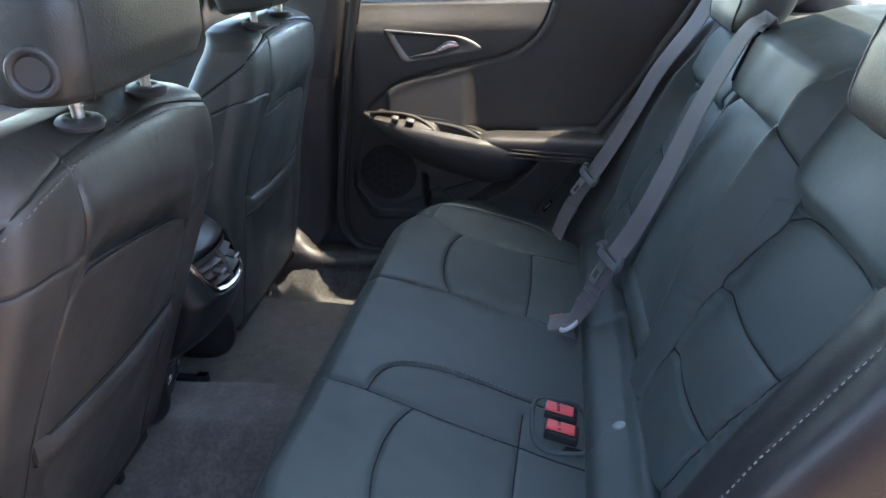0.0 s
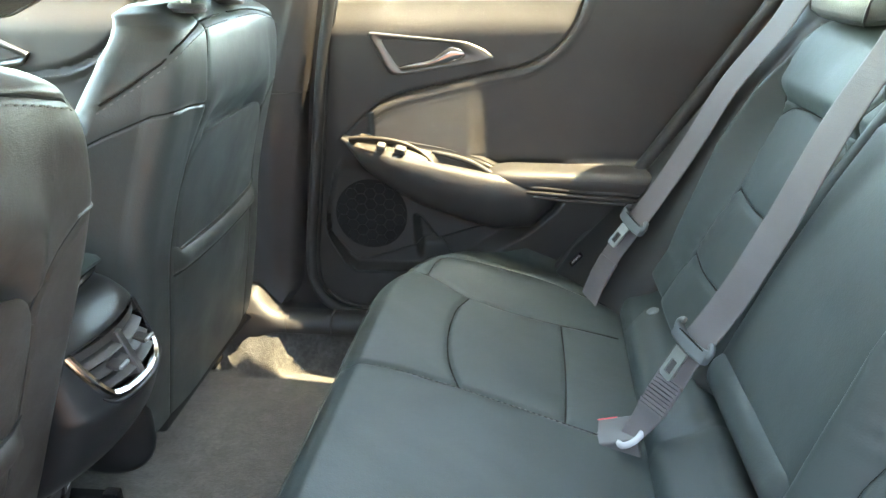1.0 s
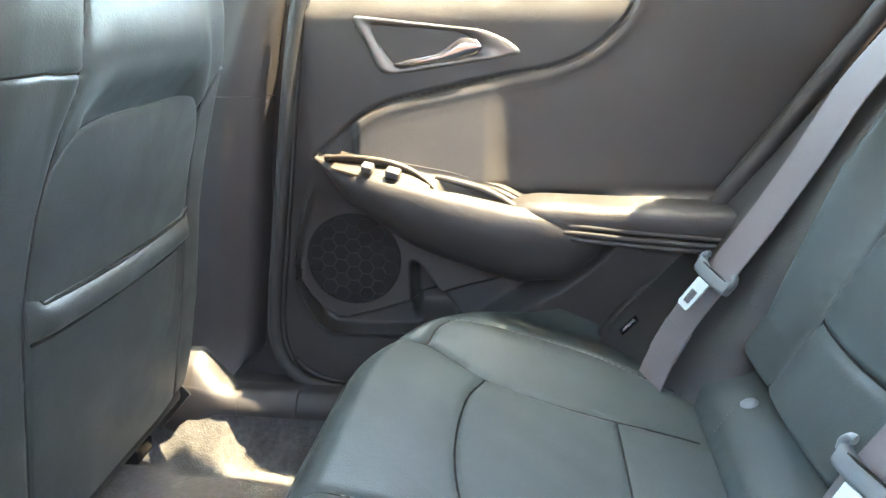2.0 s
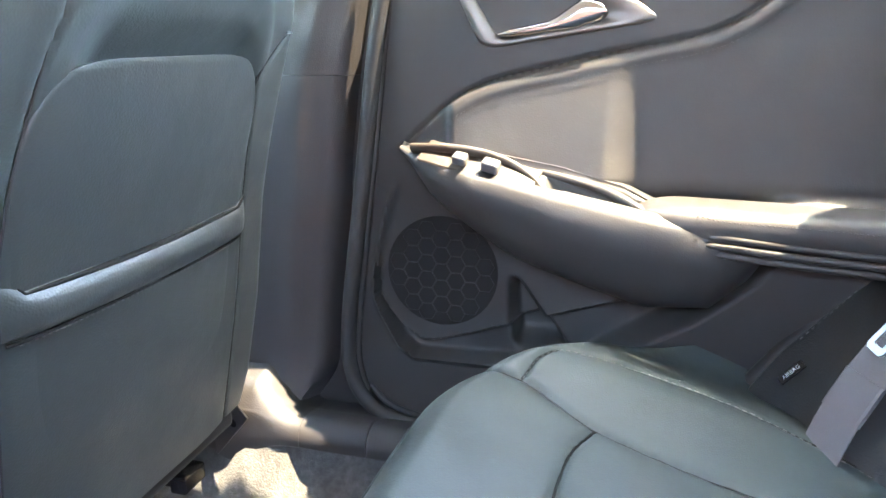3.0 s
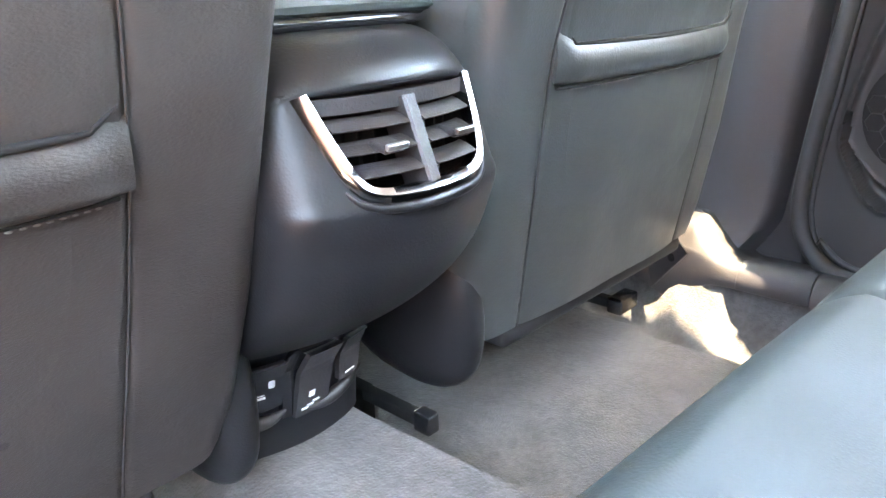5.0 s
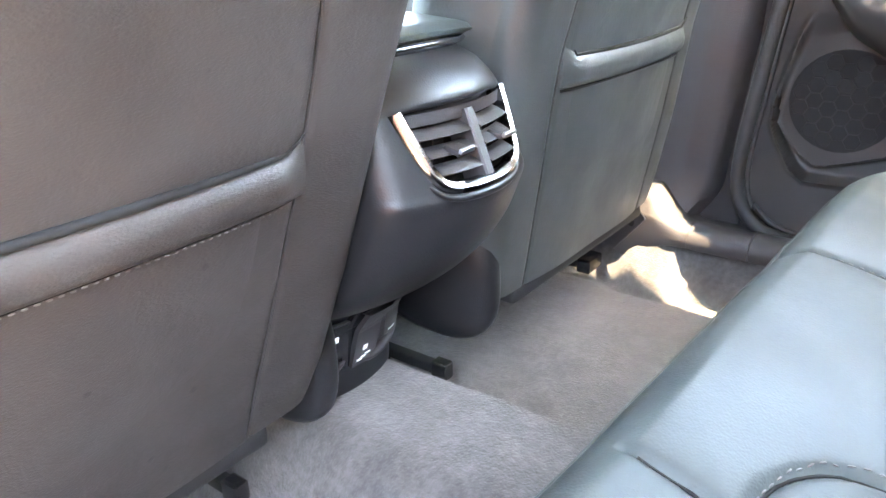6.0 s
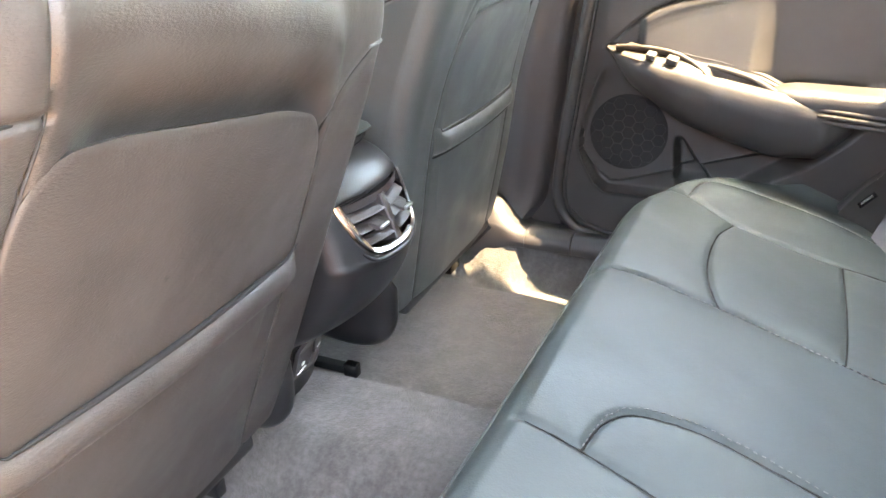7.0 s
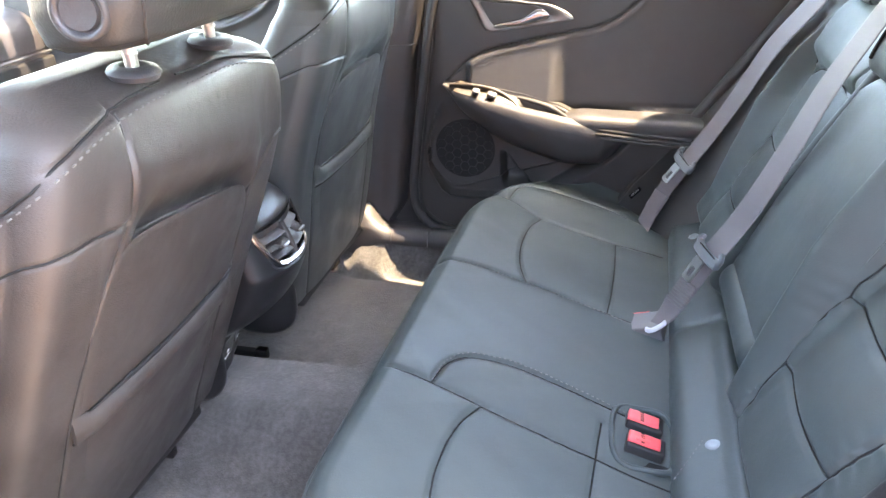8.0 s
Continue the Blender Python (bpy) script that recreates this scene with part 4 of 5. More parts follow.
# ---- centre console ----
def console():
    root = thing("centre_console", (-0.2, 0, 0.1), "black centre console with rear air vent and sockets", "car console")
    prof = [(-0.60, 0.452), (-0.045, 0.452), (-0.020, 0.447), (0.000, 0.438), (0.014, 0.424), (0.022, 0.422), (0.046, 0.360), (0.050, 0.350), (0.046, 0.335), (0.030, 0.300), (0.000, 0.264), (-0.045, 0.231), (-0.093, 0.208), (-0.112, 0.180), (-0.123, 0.130), (-0.126, 0.096), (-0.60, 0.096)]
    # a skin that narrows downwards, with rounded flanks
    rows = []
    dense = []
    for (a, b), (c, d) in zip(prof, prof[1:]):
        n = (12 if 0.35 < b < 0.43 else 4) if abs(a - c) < 0.2 else 10
        for k in range(n):
            dense.append((a + (c - a) * k / n, b + (d - b) * k / n))
    dense.append(prof[-1])
    head = [d for d in dense if d[1] > 0.3599]
    curve = smooth_line([(a, 0, b) for a, b in prof[6:16]], 9)
    dense = head + [(p.x, p.z) for p in curve[1:]] + [prof[-1]]
    ys = np.linspace(-1, 1, 61)
    X, Y, Z = [], [], []
    for x, z in dense:
        w = float(np.interp(z, [0.09, 0.16, 0.25, 0.35, 0.42, 0.452], [0.080, 0.083, 0.092, 0.098, 0.095, 0.088]))
        r = 0.028
        a = w - r
        row = [(y, x - 3.0 * y * y) for y in np.linspace(0, a, 26)]
        xe = x - 3.0 * a * a
        tilt = math.atan(6.0 * a)
        for k in range(1, 12):
            t = tilt + (math.pi / 2 - tilt) * k / 11
            row.append((a + r * (math.sin(t) - math.sin(tilt)) / (1 - math.sin(tilt)), xe - r * (math.cos(tilt) - math.cos(t)) / max(0.2, math.cos(tilt)) * 1.2))
        last = row[-1][1]
        for k in range(1, 9):
            row.append((w, min(last, last + (-0.55 - last) * k / 8)))
        full = [(-y, xx) for y, xx in reversed(row[1:])] + row
        X.append([xx for y, xx in full])
        Y.append([y for y, xx in full])
        Z.append([z - (0.010 * abs(y / w) ** 6 if z > 0.43 else 0) for y, xx in full])
    body = sheet("console_body", np.array(X), np.array(Y), np.array(Z), CONSOLE, root)
    bm = bmesh.new()
    bm.from_mesh(body.data)
    gone = []
    for f in bm.faces:
        m = f.calc_center_median()
        if 0.3605 < m.z < 0.4195 and m.x > -0.02 and abs(m.y) < np.interp(m.z, [0.36, 0.366, 0.375, 0.42], [0.044, 0.054, 0.060, 0.070]):
            gone.append(f)
    bmesh.ops.delete(bm, geom=gone, context="FACES")
    bm.to_mesh(body.data)
    bm.free()
    # cap over the vent
    rows = [(-0.040, 0.4535), (-0.020, 0.4535), (-0.002, 0.447), (0.014, 0.434), (0.021, 0.424), (0.0195, 0.419), (0.010, 0.417)]
    P = smooth_line([(a, 0, b) for a, b in rows], 5)
    cx = np.array([[p.x - 0.026 * abs(v) ** 2.4 for v in ys] for p in P])
    cy = np.array([[0.0905 * v * (1 + 0.03 * min(1, max(0, (0.45 - p.z) / 0.03))) for v in ys] for p in P])
    cz = np.array([[p.z - 0.012 * abs(v) ** 5 + 0.0015 for v in ys] for p in P])
    sheet("vent_cap", cx, cy, cz, CONSOLE, root, "grained cap above the vent", thick=(-0.012, 0, -0.010))
    # armrest lid
    rings = []
    for x in np.linspace(-0.36, -0.024, 40):
        q = min(1, (-0.024 - x) / 0.014 + 0.02)
        k = math.sqrt(max(0.02, 1 - (1 - q) ** 2))
        rings.append([(x, (0.086 * (0.9 + 0.1 * k)) * math.copysign(abs(math.cos(a)) ** 0.35, math.cos(a)), 0.4665 + 0.10 * (-0.024 - x) + (0.0065 * k + (0.002 if math.sin(a) > 0 else 0) * (1 - abs(math.cos(a)))) * math.copysign(abs(math.sin(a)) ** 0.5, math.sin(a))) for a in np.linspace(0, 2 * math.pi, 48, endpoint=False)])
    loft("armrest_lid", rings, LEATHER, root, "padded leather console lid")
    tube("lid_lip", smooth_line([(-0.06, -0.088, 0.459), (-0.040, -0.082, 0.459), (-0.028, -0.05, 0.459), (-0.024, 0, 0.459), (-0.028, 0.05, 0.459), (-0.040, 0.082, 0.459), (-0.06, 0.088, 0.459)], 6), 0.0045, GLOSSBLACK, root)

    # the vent: a plane leaning forward at its top, curved in plan
    def face(y, z, out=0.0):
        x = 0.046 - (z - 0.360) * 0.40 - 3.0 * y * y
        return Vector((x + out, y, z + 0.3 * out))

    bezel = smooth_line([(-0.0720, 0.4195, 0), (-0.0655, 0.395, 0), (-0.057, 0.371, 0), (-0.046, 0.3605, 0), (-0.02, 0.3575, 0), (0.02, 0.3575, 0), (0.046, 0.3605, 0), (0.060, 0.371, 0), (0.069, 0.395, 0), (0.0735, 0.4195, 0)], 12)
    n = len(bezel)

    def inward(k):
        t = (bezel[min(k + 1, n - 1)] - bezel[max(k - 1, 0)]).normalized()
        return Vector((-t.y, t.x, 0))

    V, F = [], []
    for k, p in enumerate(bezel):
        inw = inward(k)
        for off, out in ((-0.0038, -0.004), (-0.0034, 0.003), (0.0004, 0.0056), (0.0050, 0.0034), (0.0062, -0.006)):
            a = p + inw * off
            V.append(face(a.x, a.y, out))
    for i in range(n - 1):
        for k in range(4):
            F.append([i * 5 + k, i * 5 + k + 1, i * 5 + 6 + k, i * 5 + 5 + k])
    F += [[0, 1, 2, 3, 4], [(n - 1) * 5 + k for k in (4, 3, 2, 1, 0)]]
    shelf = []
    for k, p in enumerate(bezel):
        inw = inward(k)
        a = p - inw * 0.0068
        shelf.append(face(a.x, a.y, 0.0005))
    tube("bezel_shelf", shelf[26:-26], lambda q: 0.0008 + 0.0030 * math.sin(math.pi * q) ** 0.6, CONSOLE, root, sides=8)
    mesh_part("vent_bezel", V, F, CHROME, root, "polished chrome vent bezel")
    V = [face(p.x * 0.985, p.y + 0.001, out) for out in (0.0, -0.035) for p in bezel]
    mesh_part("vent_cavity", V, [list(range(n, 2 * n))] + [[i, i + 1, n + i + 1, n + i] for i in range(n - 1)] + [[0, n, 2 * n - 1, n - 1]], DARK, root, smooth=False)
    top = [face(y, 0.4175, 0.001) for y in np.linspace(-0.068, 0.068, 20)]
    V = [p for p in top] + [p + Vector((0.0, 0, -0.0100)) for p in top] + [p + Vector((-0.02, 0, -0.0115)) for p in top]
    F = [[i, i + 1, 21 + i, 20 + i] for i in range(19)] + [[20 + i, 21 + i, 41 + i, 40 + i] for i in range(19)]
    mesh_part("vent_header", V, F, PLASTIC, root)
    # divider
    rings = [[face(dy, z, out) for dy, out in ((-0.0055, -0.02), (-0.0055, 0.002), (-0.004, 0.0035), (0.004, 0.0035), (0.0055, 0.002), (0.0055, -0.02))] for z in np.linspace(0.362, 0.414, 8)]
    loft("vent_divider", rings, PLASTIC, root, smooth=False)
    # slats and the tabs that steer them
    for e in (-1, 1):
        for k in range(3):
            z = 0.3990 - 0.0138 * k
            lim = (0.060, 0.056, 0.051)[k]
            pts = np.linspace(0.0062, lim, 12)
            rings = []
            for y in pts:
                rings.append([face(e * y, z, 0.0012) + Vector((dx, 0, dz)) for dx, dz in ((0.001, -0.0012), (0.0030, 0.0000), (0.001, 0.0012), (-0.006, 0.0042), (-0.012, 0.0056), (-0.012, 0.0036))])
            loft("vent_slat", rings, PLASTIC, root, smooth=False)
        for y in (0.022, 0.034, 0.046):
            box("vent_vane", (0.012, 0.0018, 0.042), face(e * y, 0.388, -0.022), DARK, root, bevel=0)
        tab = box("vent_tab", (0.016, 0.017, 0.0045), face(e * 0.031 + 0.002, 0.3872, 0.003), PLASTIC, root, bevel=0.0015, turn=(0, 12, 0))
        box("tab_inlay", (0.0035, 0.0175, 0.0042), face(e * 0.031 + 0.002, 0.3852, 0.0118), STEEL, tab, bevel=0.0010, turn=(0, 12, 0))
    # sockets at the foot
    def low(y, z, out=0.0):
        x = np.interp(z, [0.096, 0.130, 0.180, 0.208, 0.231], [-0.126, -0.123, -0.112, -0.093, -0.045]) - 3.0 * y * y + 0.0035
        return Vector((float(x) + out, y, z))

    def plate(name, y0, y1, z0, z1, mat, out, label="", parent=None, lean=0.0, soft=0.0):
        """A small curved plate on the console's foot; lean: how much further its top stands out; soft: rounded corners."""
        m, k = 12, 12
        V = []
        for dx in (0.0, 0.006):
            for v in np.linspace(-1, 1, k):
                for u in np.linspace(-1, 1, m):
                    cu, cv = (u * math.sqrt(1 - soft * v * v / 2), v * math.sqrt(1 - soft * u * u / 2))
                    y, z = (y0 + y1) / 2 + cu * (y1 - y0) / 2, (z0 + z1) / 2 + cv * (z1 - z0) / 2
                    V.append(low(y, z, out - dx + lean * (z - z0) / (z1 - z0)))
        F = []
        for L in (0, m * k):
            for r in range(k - 1):
                F += [[L + r * m + i, L + r * m + i + 1, L + r * m + m + i + 1, L + r * m + m + i] for i in range(m - 1)]
        rim = [i for i in range(m)] + [r * m + m - 1 for r in range(1, k)] + [(k - 1) * m + i for i in range(m - 2, -1, -1)] + [r * m for r in range(k - 2, 0, -1)]
        F += [[a, b, b + m * k, a + m * k] for a, b in zip(rim, rim[1:] + rim[:1])]
        return mesh_part(name, V, F, mat, parent or root, label, smooth=False)

    usb = plate("socket_frame", -0.068, -0.031, 0.150, 0.200, GLOSSBLACK, 0.0040, "black double socket plate", soft=0.25)
    # Paler strips along the plate tops paint in the thin lit edges.
    plate("socket_highlight", -0.064, -0.035, 0.1970, 0.2000, PLASTIC, 0.0052, parent=usb)
    plate("socket_print", -0.0545, -0.0465, 0.1635, 0.1655, WHITE, 0.0046, parent=usb)
    plate("socket_print", -0.0530, -0.0475, 0.1668, 0.1680, WHITE, 0.0046, parent=usb)
    plate("socket_print", -0.0440, -0.0385, 0.1725, 0.1800, WHITE, 0.0046, parent=usb, soft=0.4)
    plate("socket_opening", -0.030, 0.020, 0.134, 0.210, GLOSSBLACK, 0.0022)
    plate("opening_highlight", -0.027, -0.006, 0.2085, 0.2105, PLASTIC, 0.0044)
    flap = plate("socket_flap", -0.020, 0.014, 0.132, 0.203, PLASTIC, 0.006, "raised socket cover flap", lean=0.007)
    plate("flap_highlight", -0.0195, 0.0135, 0.2018, 0.2030, BELTPLASTIC, 0.0070, parent=flap, lean=0.0065)
    for y0, y1, z0, z1 in ((-0.015, -0.0090, 0.1385, 0.1405), (-0.0100, -0.0035, 0.1410, 0.1430), (-0.0045, 0.0025, 0.1435, 0.1455), (-0.009, -0.0035, 0.1510, 0.1570)):
        plate("flap_print", y0, y1, z0, z1, WHITE, 0.0066 + 0.11 * (z0 - 0.130), parent=flap, lean=0.001)
    cover = plate("socket_cover", 0.024, 0.053, 0.150, 0.200, PLASTIC, 0.0085, "closed socket cover", soft=0.35)
    plate("cover_highlight", 0.027, 0.050, 0.1985, 0.2000, BELTPLASTIC, 0.0097, parent=cover)
    plate("cover_print", 0.033, 0.046, 0.1555, 0.1570, WHITE, 0.0091, parent=cover)
    for y0, y1 in ((-0.074, -0.028), (-0.018, 0.062)):
        mid_y, half_y = (y0 + y1) / 2, (y1 - y0) / 2
        tube("console_lip", [low(y, 0.134 + 0.008 * ((y - mid_y) / half_y) ** 2 + 0.10 * abs(y), 0.0040) for y in np.linspace(y0, y1, 20)], lambda q: 0.0012 + 0.0052 * math.sin(math.pi * q), PLASTIC, root)
    root.location.x += 0.013
    return root


console()


# ---- dashboard ----
def dashboard():
    root = thing("dashboard", (-1.0, 0.0, 0.3), "dark dashboard with glovebox in front of the passenger seat", "dashboard")
    ys = np.linspace(-0.70, 0.70, 50)
    prof = [(-0.92, 0.20), (-0.90, 0.30), (-0.885, 0.50), (-0.89, 0.522), (-0.885, 0.53), (-0.90, 0.585), (-0.95, 0.62), (-1.10, 0.64), (-1.4, 0.62)]
    P = smooth_line([(a, 0, b) for a, b in prof], 5)
    X = np.array([[p.x - 0.02 * (y / 0.7) ** 2 for y in ys] for p in P])
    Y = np.array([[y for y in ys] for p in P])
    Z = np.array([[p.z for y in ys] for p in P])
    sheet("dash_pad", X, Y, Z, PLASTIC, root, thick=(-0.03, 0, -0.01))
    box("glovebox_lid", (0.02, 0.56, 0.20), (-0.886, 0.40, 0.412), BLACKTRIM, root, bevel=0.008)
    box("glovebox_latch", (0.012, 0.07, 0.028), (-0.874, 0.38, 0.43), GLOSSBLACK, root, bevel=0.004)
    tube("dash_trim", [(-0.874, 0.12, 0.521), (-0.876, 0.4, 0.521), (-0.885, 0.68, 0.521)], 0.004, SATIN, root)
    box("firewall", (0.05, 1.44, 0.9), (-1.42, 0, 0.2), PLASTIC, root, bevel=0.01)
    return root


dashboard()


# ---- rear bench ----
def shear(y):
    return 0.040 * (y - 0.30)


def make_bench():
    root = thing("rear_bench_seat", (0.5, 0, 0.0), "black leather rear bench with sewn panels and split backrest", "car seat")
    # cushion
    seams = [
        curve2([(0.262, 0.150), (0.285, 0.158), (0.335, 0.160), (0.414, 0.152), (0.50, 0.138), (0.60, 0.115)]),
        curve2([(0.414, 0.152), (0.396, 0.21), (0.388, 0.285), (0.394, 0.37), (0.412, 0.421)]),
        curve2([(0.285, 0.462), (0.345, 0.458), (0.412, 0.421), (0.49, 0.408), (0.568, 0.400), (0.66, 0.392)]),
        curve2([(0.566, 0.40), (0.566, 0.30), (0.562, 0.20), (0.556, 0.125)]),
        curve2([(0.338, 0.462), (0.352, 0.505), (0.385, 0.530), (0.478, 0.541), (0.56, 0.535), (0.631, 0.513), (0.67, 0.495)]),
        curve2([(0.262, -0.175), (0.323, -0.182), (0.395, -0.199), (0.47, -0.213), (0.551, -0.230)]),
        curve2([(0.323, -0.182), (0.333, -0.135), (0.356, -0.106), (0.40, -0.095), (0.442, -0.096), (0.51, -0.110), (0.588, -0.132)]),
        curve2([(0.395, -0.199), (0.375, -0.245), (0.366, -0.30), (0.366, -0.36), (0.380, -0.43), (0.412, -0.460)]),
        curve2([(0.556, -0.16), (0.551, -0.228), (0.545, -0.343), (0.55, -0.44)]),
        curve2([(0.285, -0.500), (0.345, -0.495), (0.412, -0.460), (0.49, -0.446), (0.568, -0.438), (0.66, -0.430)]),
        curve2([(0.551, -0.230), (0.60, -0.245), (0.655, -0.255)]),
    ]
    ys = np.linspace(-0.66, 0.66, 400)
    # profile: front skirt, rounded nose, top
    front = [(0.045, 0.045), (0.030, 0.10), (0.012, 0.17), (0.001, 0.225), (0.000, 0.252), (0.006, 0.272), (0.018, 0.284), (0.032, 0.289)]
    fr = smooth_line([(a, 0, b) for a, b in front], 5)
    tops = np.linspace(0.036, 0.425, 120)
    us = [(p.x, p.z) for p in fr] + [(t, 0.2895 - 0.225 * (t - 0.032)) for t in tops] + [(0.4285, 0.1985), (0.4315, 0.194), (0.4335, 0.186), (0.434, 0.16), (0.434, 0.12)]
    xo = np.array([u[0] for u in us])[:, None]
    z0 = np.array([u[1] for u in us])[:, None]
    yy = ys[None, :] + 0 * xo
    nose = 0.252 + 0.031 * np.clip((np.abs(yy) - 0.37) / 0.1, 0, 3) ** 2
    depth = 0.655 + shear(yy) * 0.9
    X = nose + xo * (depth + 0.012 - nose) / (0.668 - 0.252) + shear(yy) * (1 - xo / 0.44) * 1.0
    Z = z0 + 0 * yy
    d = line_dist(X, yy, seams)
    onto = step(z0, 0.20, 0.25) + 0 * yy
    Z = Z + onto * groove(d, 0.0045, 0.0035, 0.005, 0.022)
    bol = step(np.abs(yy), 0.44, 0.58)
    Z = Z + onto * 0.012 * bol - onto * 0.040 * step(np.abs(yy), 0.50, 0.63) - onto * 0.06 * np.clip(np.abs(yy) - 0.58, 0, 1) ** 1.3 * 3
    seatdish = np.exp(-(((np.abs(yy) - 0.30) / 0.12) ** 2)) * np.exp(-(((X - 0.50) / 0.09) ** 2))
    Z = Z - 0.008 * seatdish
    Z = Z + onto * 0.0005 * np.sin(X * 55 + 3 * np.sin(yy * 21)) * np.cos(yy * 37 + X * 11)
    sheet("cushion", X, yy, Z, LEATHER, root)

    def on_cushion(x, y, lift=0.0):
        j = int(np.argmin(np.abs(ys - y)))
        k = np.argsort(X[20:, j])
        return Vector((x, y, float(np.interp(x, X[20:, j][k], Z[20:, j][k])) + lift))

    for line in seams:
        tube("seam", [on_cushion(x, y, 0.0004) for x, y in line if x > 0.262], 0.0012, DARK, root, sides=6)
    for k in (0, 4):
        pts = [on_cushion(x, y - 0.006, 0.0012) for x, y in seams[k] if x > 0.30]
        stitches("stitching", pts, root)
    stitches("stitching", [on_cushion(x, y + 0.006, 0.0012) for x, y in seams[6]], root)
    # piping along the nose
    pipe = []
    for y in np.linspace(-0.56, 0.56, 60):
        j = int(np.argmin(np.abs(ys - y)))
        pipe.append(Vector((X[22, j] - 0.001, y, Z[22, j])))
    tube("front_piping", pipe, 0.0028, LEATHER, root, sides=8)

    # lower roll of the backrest
    prof = [(0.668, 0.130), (0.667, 0.190), (0.669, 0.214), (0.678, 0.233), (0.700, 0.243), (0.722, 0.252), (0.738, 0.262), (0.752, 0.262), (0.770, 0.25)]
    P = smooth_line([(a, 0, b) for a, b in prof], 8)
    yr = np.linspace(-0.60, 0.60, 200)
    YY = np.repeat(yr[None, :], len(P), 0)
    XX = np.array([[p.x for _ in yr] for p in P]) + shear(YY)
    ZZ = np.array([[p.z for _ in yr] for p in P])
    cut = line_dist(ZZ, YY, [[(0.0, 0.085), (1, 0.085)]])
    ZZ = ZZ - 0.004 * np.exp(-((cut / 0.004) ** 2)) * step(-YY, -10, -9)
    sheet("lower_roll", XX, YY, ZZ, LEATHER, root)
    for x, y, z in ((0.716, 0.414, 0.2475), (0.694, -0.207, 0.2470)):
        disc("anchor_button", (x, y, z), (-0.35, 0, 1), [(0.010, -0.003), (0.0105, 0.001), (0.008, 0.003), (0.004, 0.0025), (0.0, 0.0025)], GREYBUTTON, root, "pale grey child-seat anchor button", sides=20)
        stitches("stitching", [(0.66 + shear(y) + 0.04 * k / 12, y + (0.07 if y < 0 else 0.05) * (1 - k / 12) * -1 + 0.0, 0.235 + 0.012 * k / 12) for k in range(13)], root, (0, 0, 0.004))

    # backrest wings: a leaning face with proud side bolsters, sewn panels and a cap above them
    def lean(z):
        return 0.728 + 0.57 * (z - 0.30)

    def panel_edge(z):
        return np.interp(z, [0.25, 0.374, 0.469, 0.569, 0.60], [0.374, 0.381, 0.400, 0.442, 0.452])

    def outer_edge(z):
        return np.interp(z, [0.20, 0.33, 0.50, 0.63, 0.67, 0.695, 0.708, 0.716], [0.478, 0.486, 0.492, 0.489, 0.481, 0.464, 0.444, 0.405])

    def outer_swell(z):
        return np.interp(z, [0.27, 0.333, 0.374, 0.443, 0.513, 0.60, 0.644, 0.70], [0.0, 0.002, 0.014, 0.029, 0.046, 0.050, 0.040, 0.036])

    def wing(e, name):
        top = 0.716 if e > 0 else 0.738
        v0 = 0.128 if e > 0 else 0.138
        us = np.linspace(0, 1, 170)
        zz = np.concatenate([np.linspace(0.20, 0.66, 170), np.linspace(0.66, top, 40)[1:]])
        U, Zw = np.meshgrid(us, zz, indexing="ij")
        vmax = outer_edge(Zw if e > 0 else 0.20 + (Zw - 0.20) * 0.516 / 0.538)
        V = v0 + U * (vmax - v0)
        inner_line = curve2([(0.206, 0.25), (0.197, 0.31), (0.188, 0.368), (0.190, 0.466), (0.199, 0.53), (0.204, 0.567), (0.190, 0.612), (0.165, 0.650), (0.138, 0.678)])
        panel = [(float(panel_edge(z)), z) for z in np.linspace(0.25, 0.568, 30)]
        crown = curve2([(0.442, 0.568), (0.425, 0.580), (0.400, 0.586), (0.346, 0.589), (0.28, 0.588), (0.235, 0.582), (0.204, 0.567)])
        riser = [(0.444, 0.568), (0.456, 0.60), (0.470, 0.640)]
        cross = [[(0.400, 0.466), (0.190, 0.466)], [(0.381, 0.368), (0.188, 0.368)]]
        if e < 0:
            riser = riser[:2]
        lines = [panel, inner_line, crown, riser]
        d1, d2 = line_dist(V, Zw, lines), line_dist(V, Zw, cross)
        inpan = (V < panel_edge(Zw)) & (V > 0.188) & (Zw < 0.588)
        swell = outer_swell(Zw) * step(V, panel_edge(Zw) + 0.004, 0.476)
        inner = np.interp(Zw, [0.25, 0.333, 0.50, 0.54, 0.60, 0.643, 0.71, 0.74], [0.0, 0.026, 0.072, 0.078, 0.082, 0.086, 0.086, 0.080]) * (1.0 if e < 0 else 0.45) * (1 - step(V, 0.142, 0.214 if e < 0 else 0.20))
        cap = 0.034 * step(Zw, 0.577, 0.625)
        Xw = lean(Zw) - np.maximum(np.maximum(swell, inner), cap)
        Xw = Xw + 0.055 * (1 - step(Zw, 0.252, 0.294))
        Xw = Xw + 0.5 * np.clip(Zw - (top - 0.030), 0, 1) ** 1.5 * 7
        Xw = Xw - 0.010 * np.exp(-(((V - 0.30) / 0.09) ** 2)) * np.exp(-(((Zw - 0.42) / 0.12) ** 2))
        Xw = Xw + 0.016 * np.exp(-(V - v0) / 0.007) + 0.012 * np.exp(-(vmax - V) / 0.006)
        Xw = Xw - groove(d1, 0.0045, 0.0036, 0.004, 0.020) - groove(d2, 0.0045, 0.004, 0.004, 0.022) * inpan
        wrinkle = np.exp(-(line_dist(V, Zw, [panel, inner_line]) / 0.020) ** 2) * step(Zw, 0.26, 0.32) * (1 - step(Zw, 0.52, 0.57))
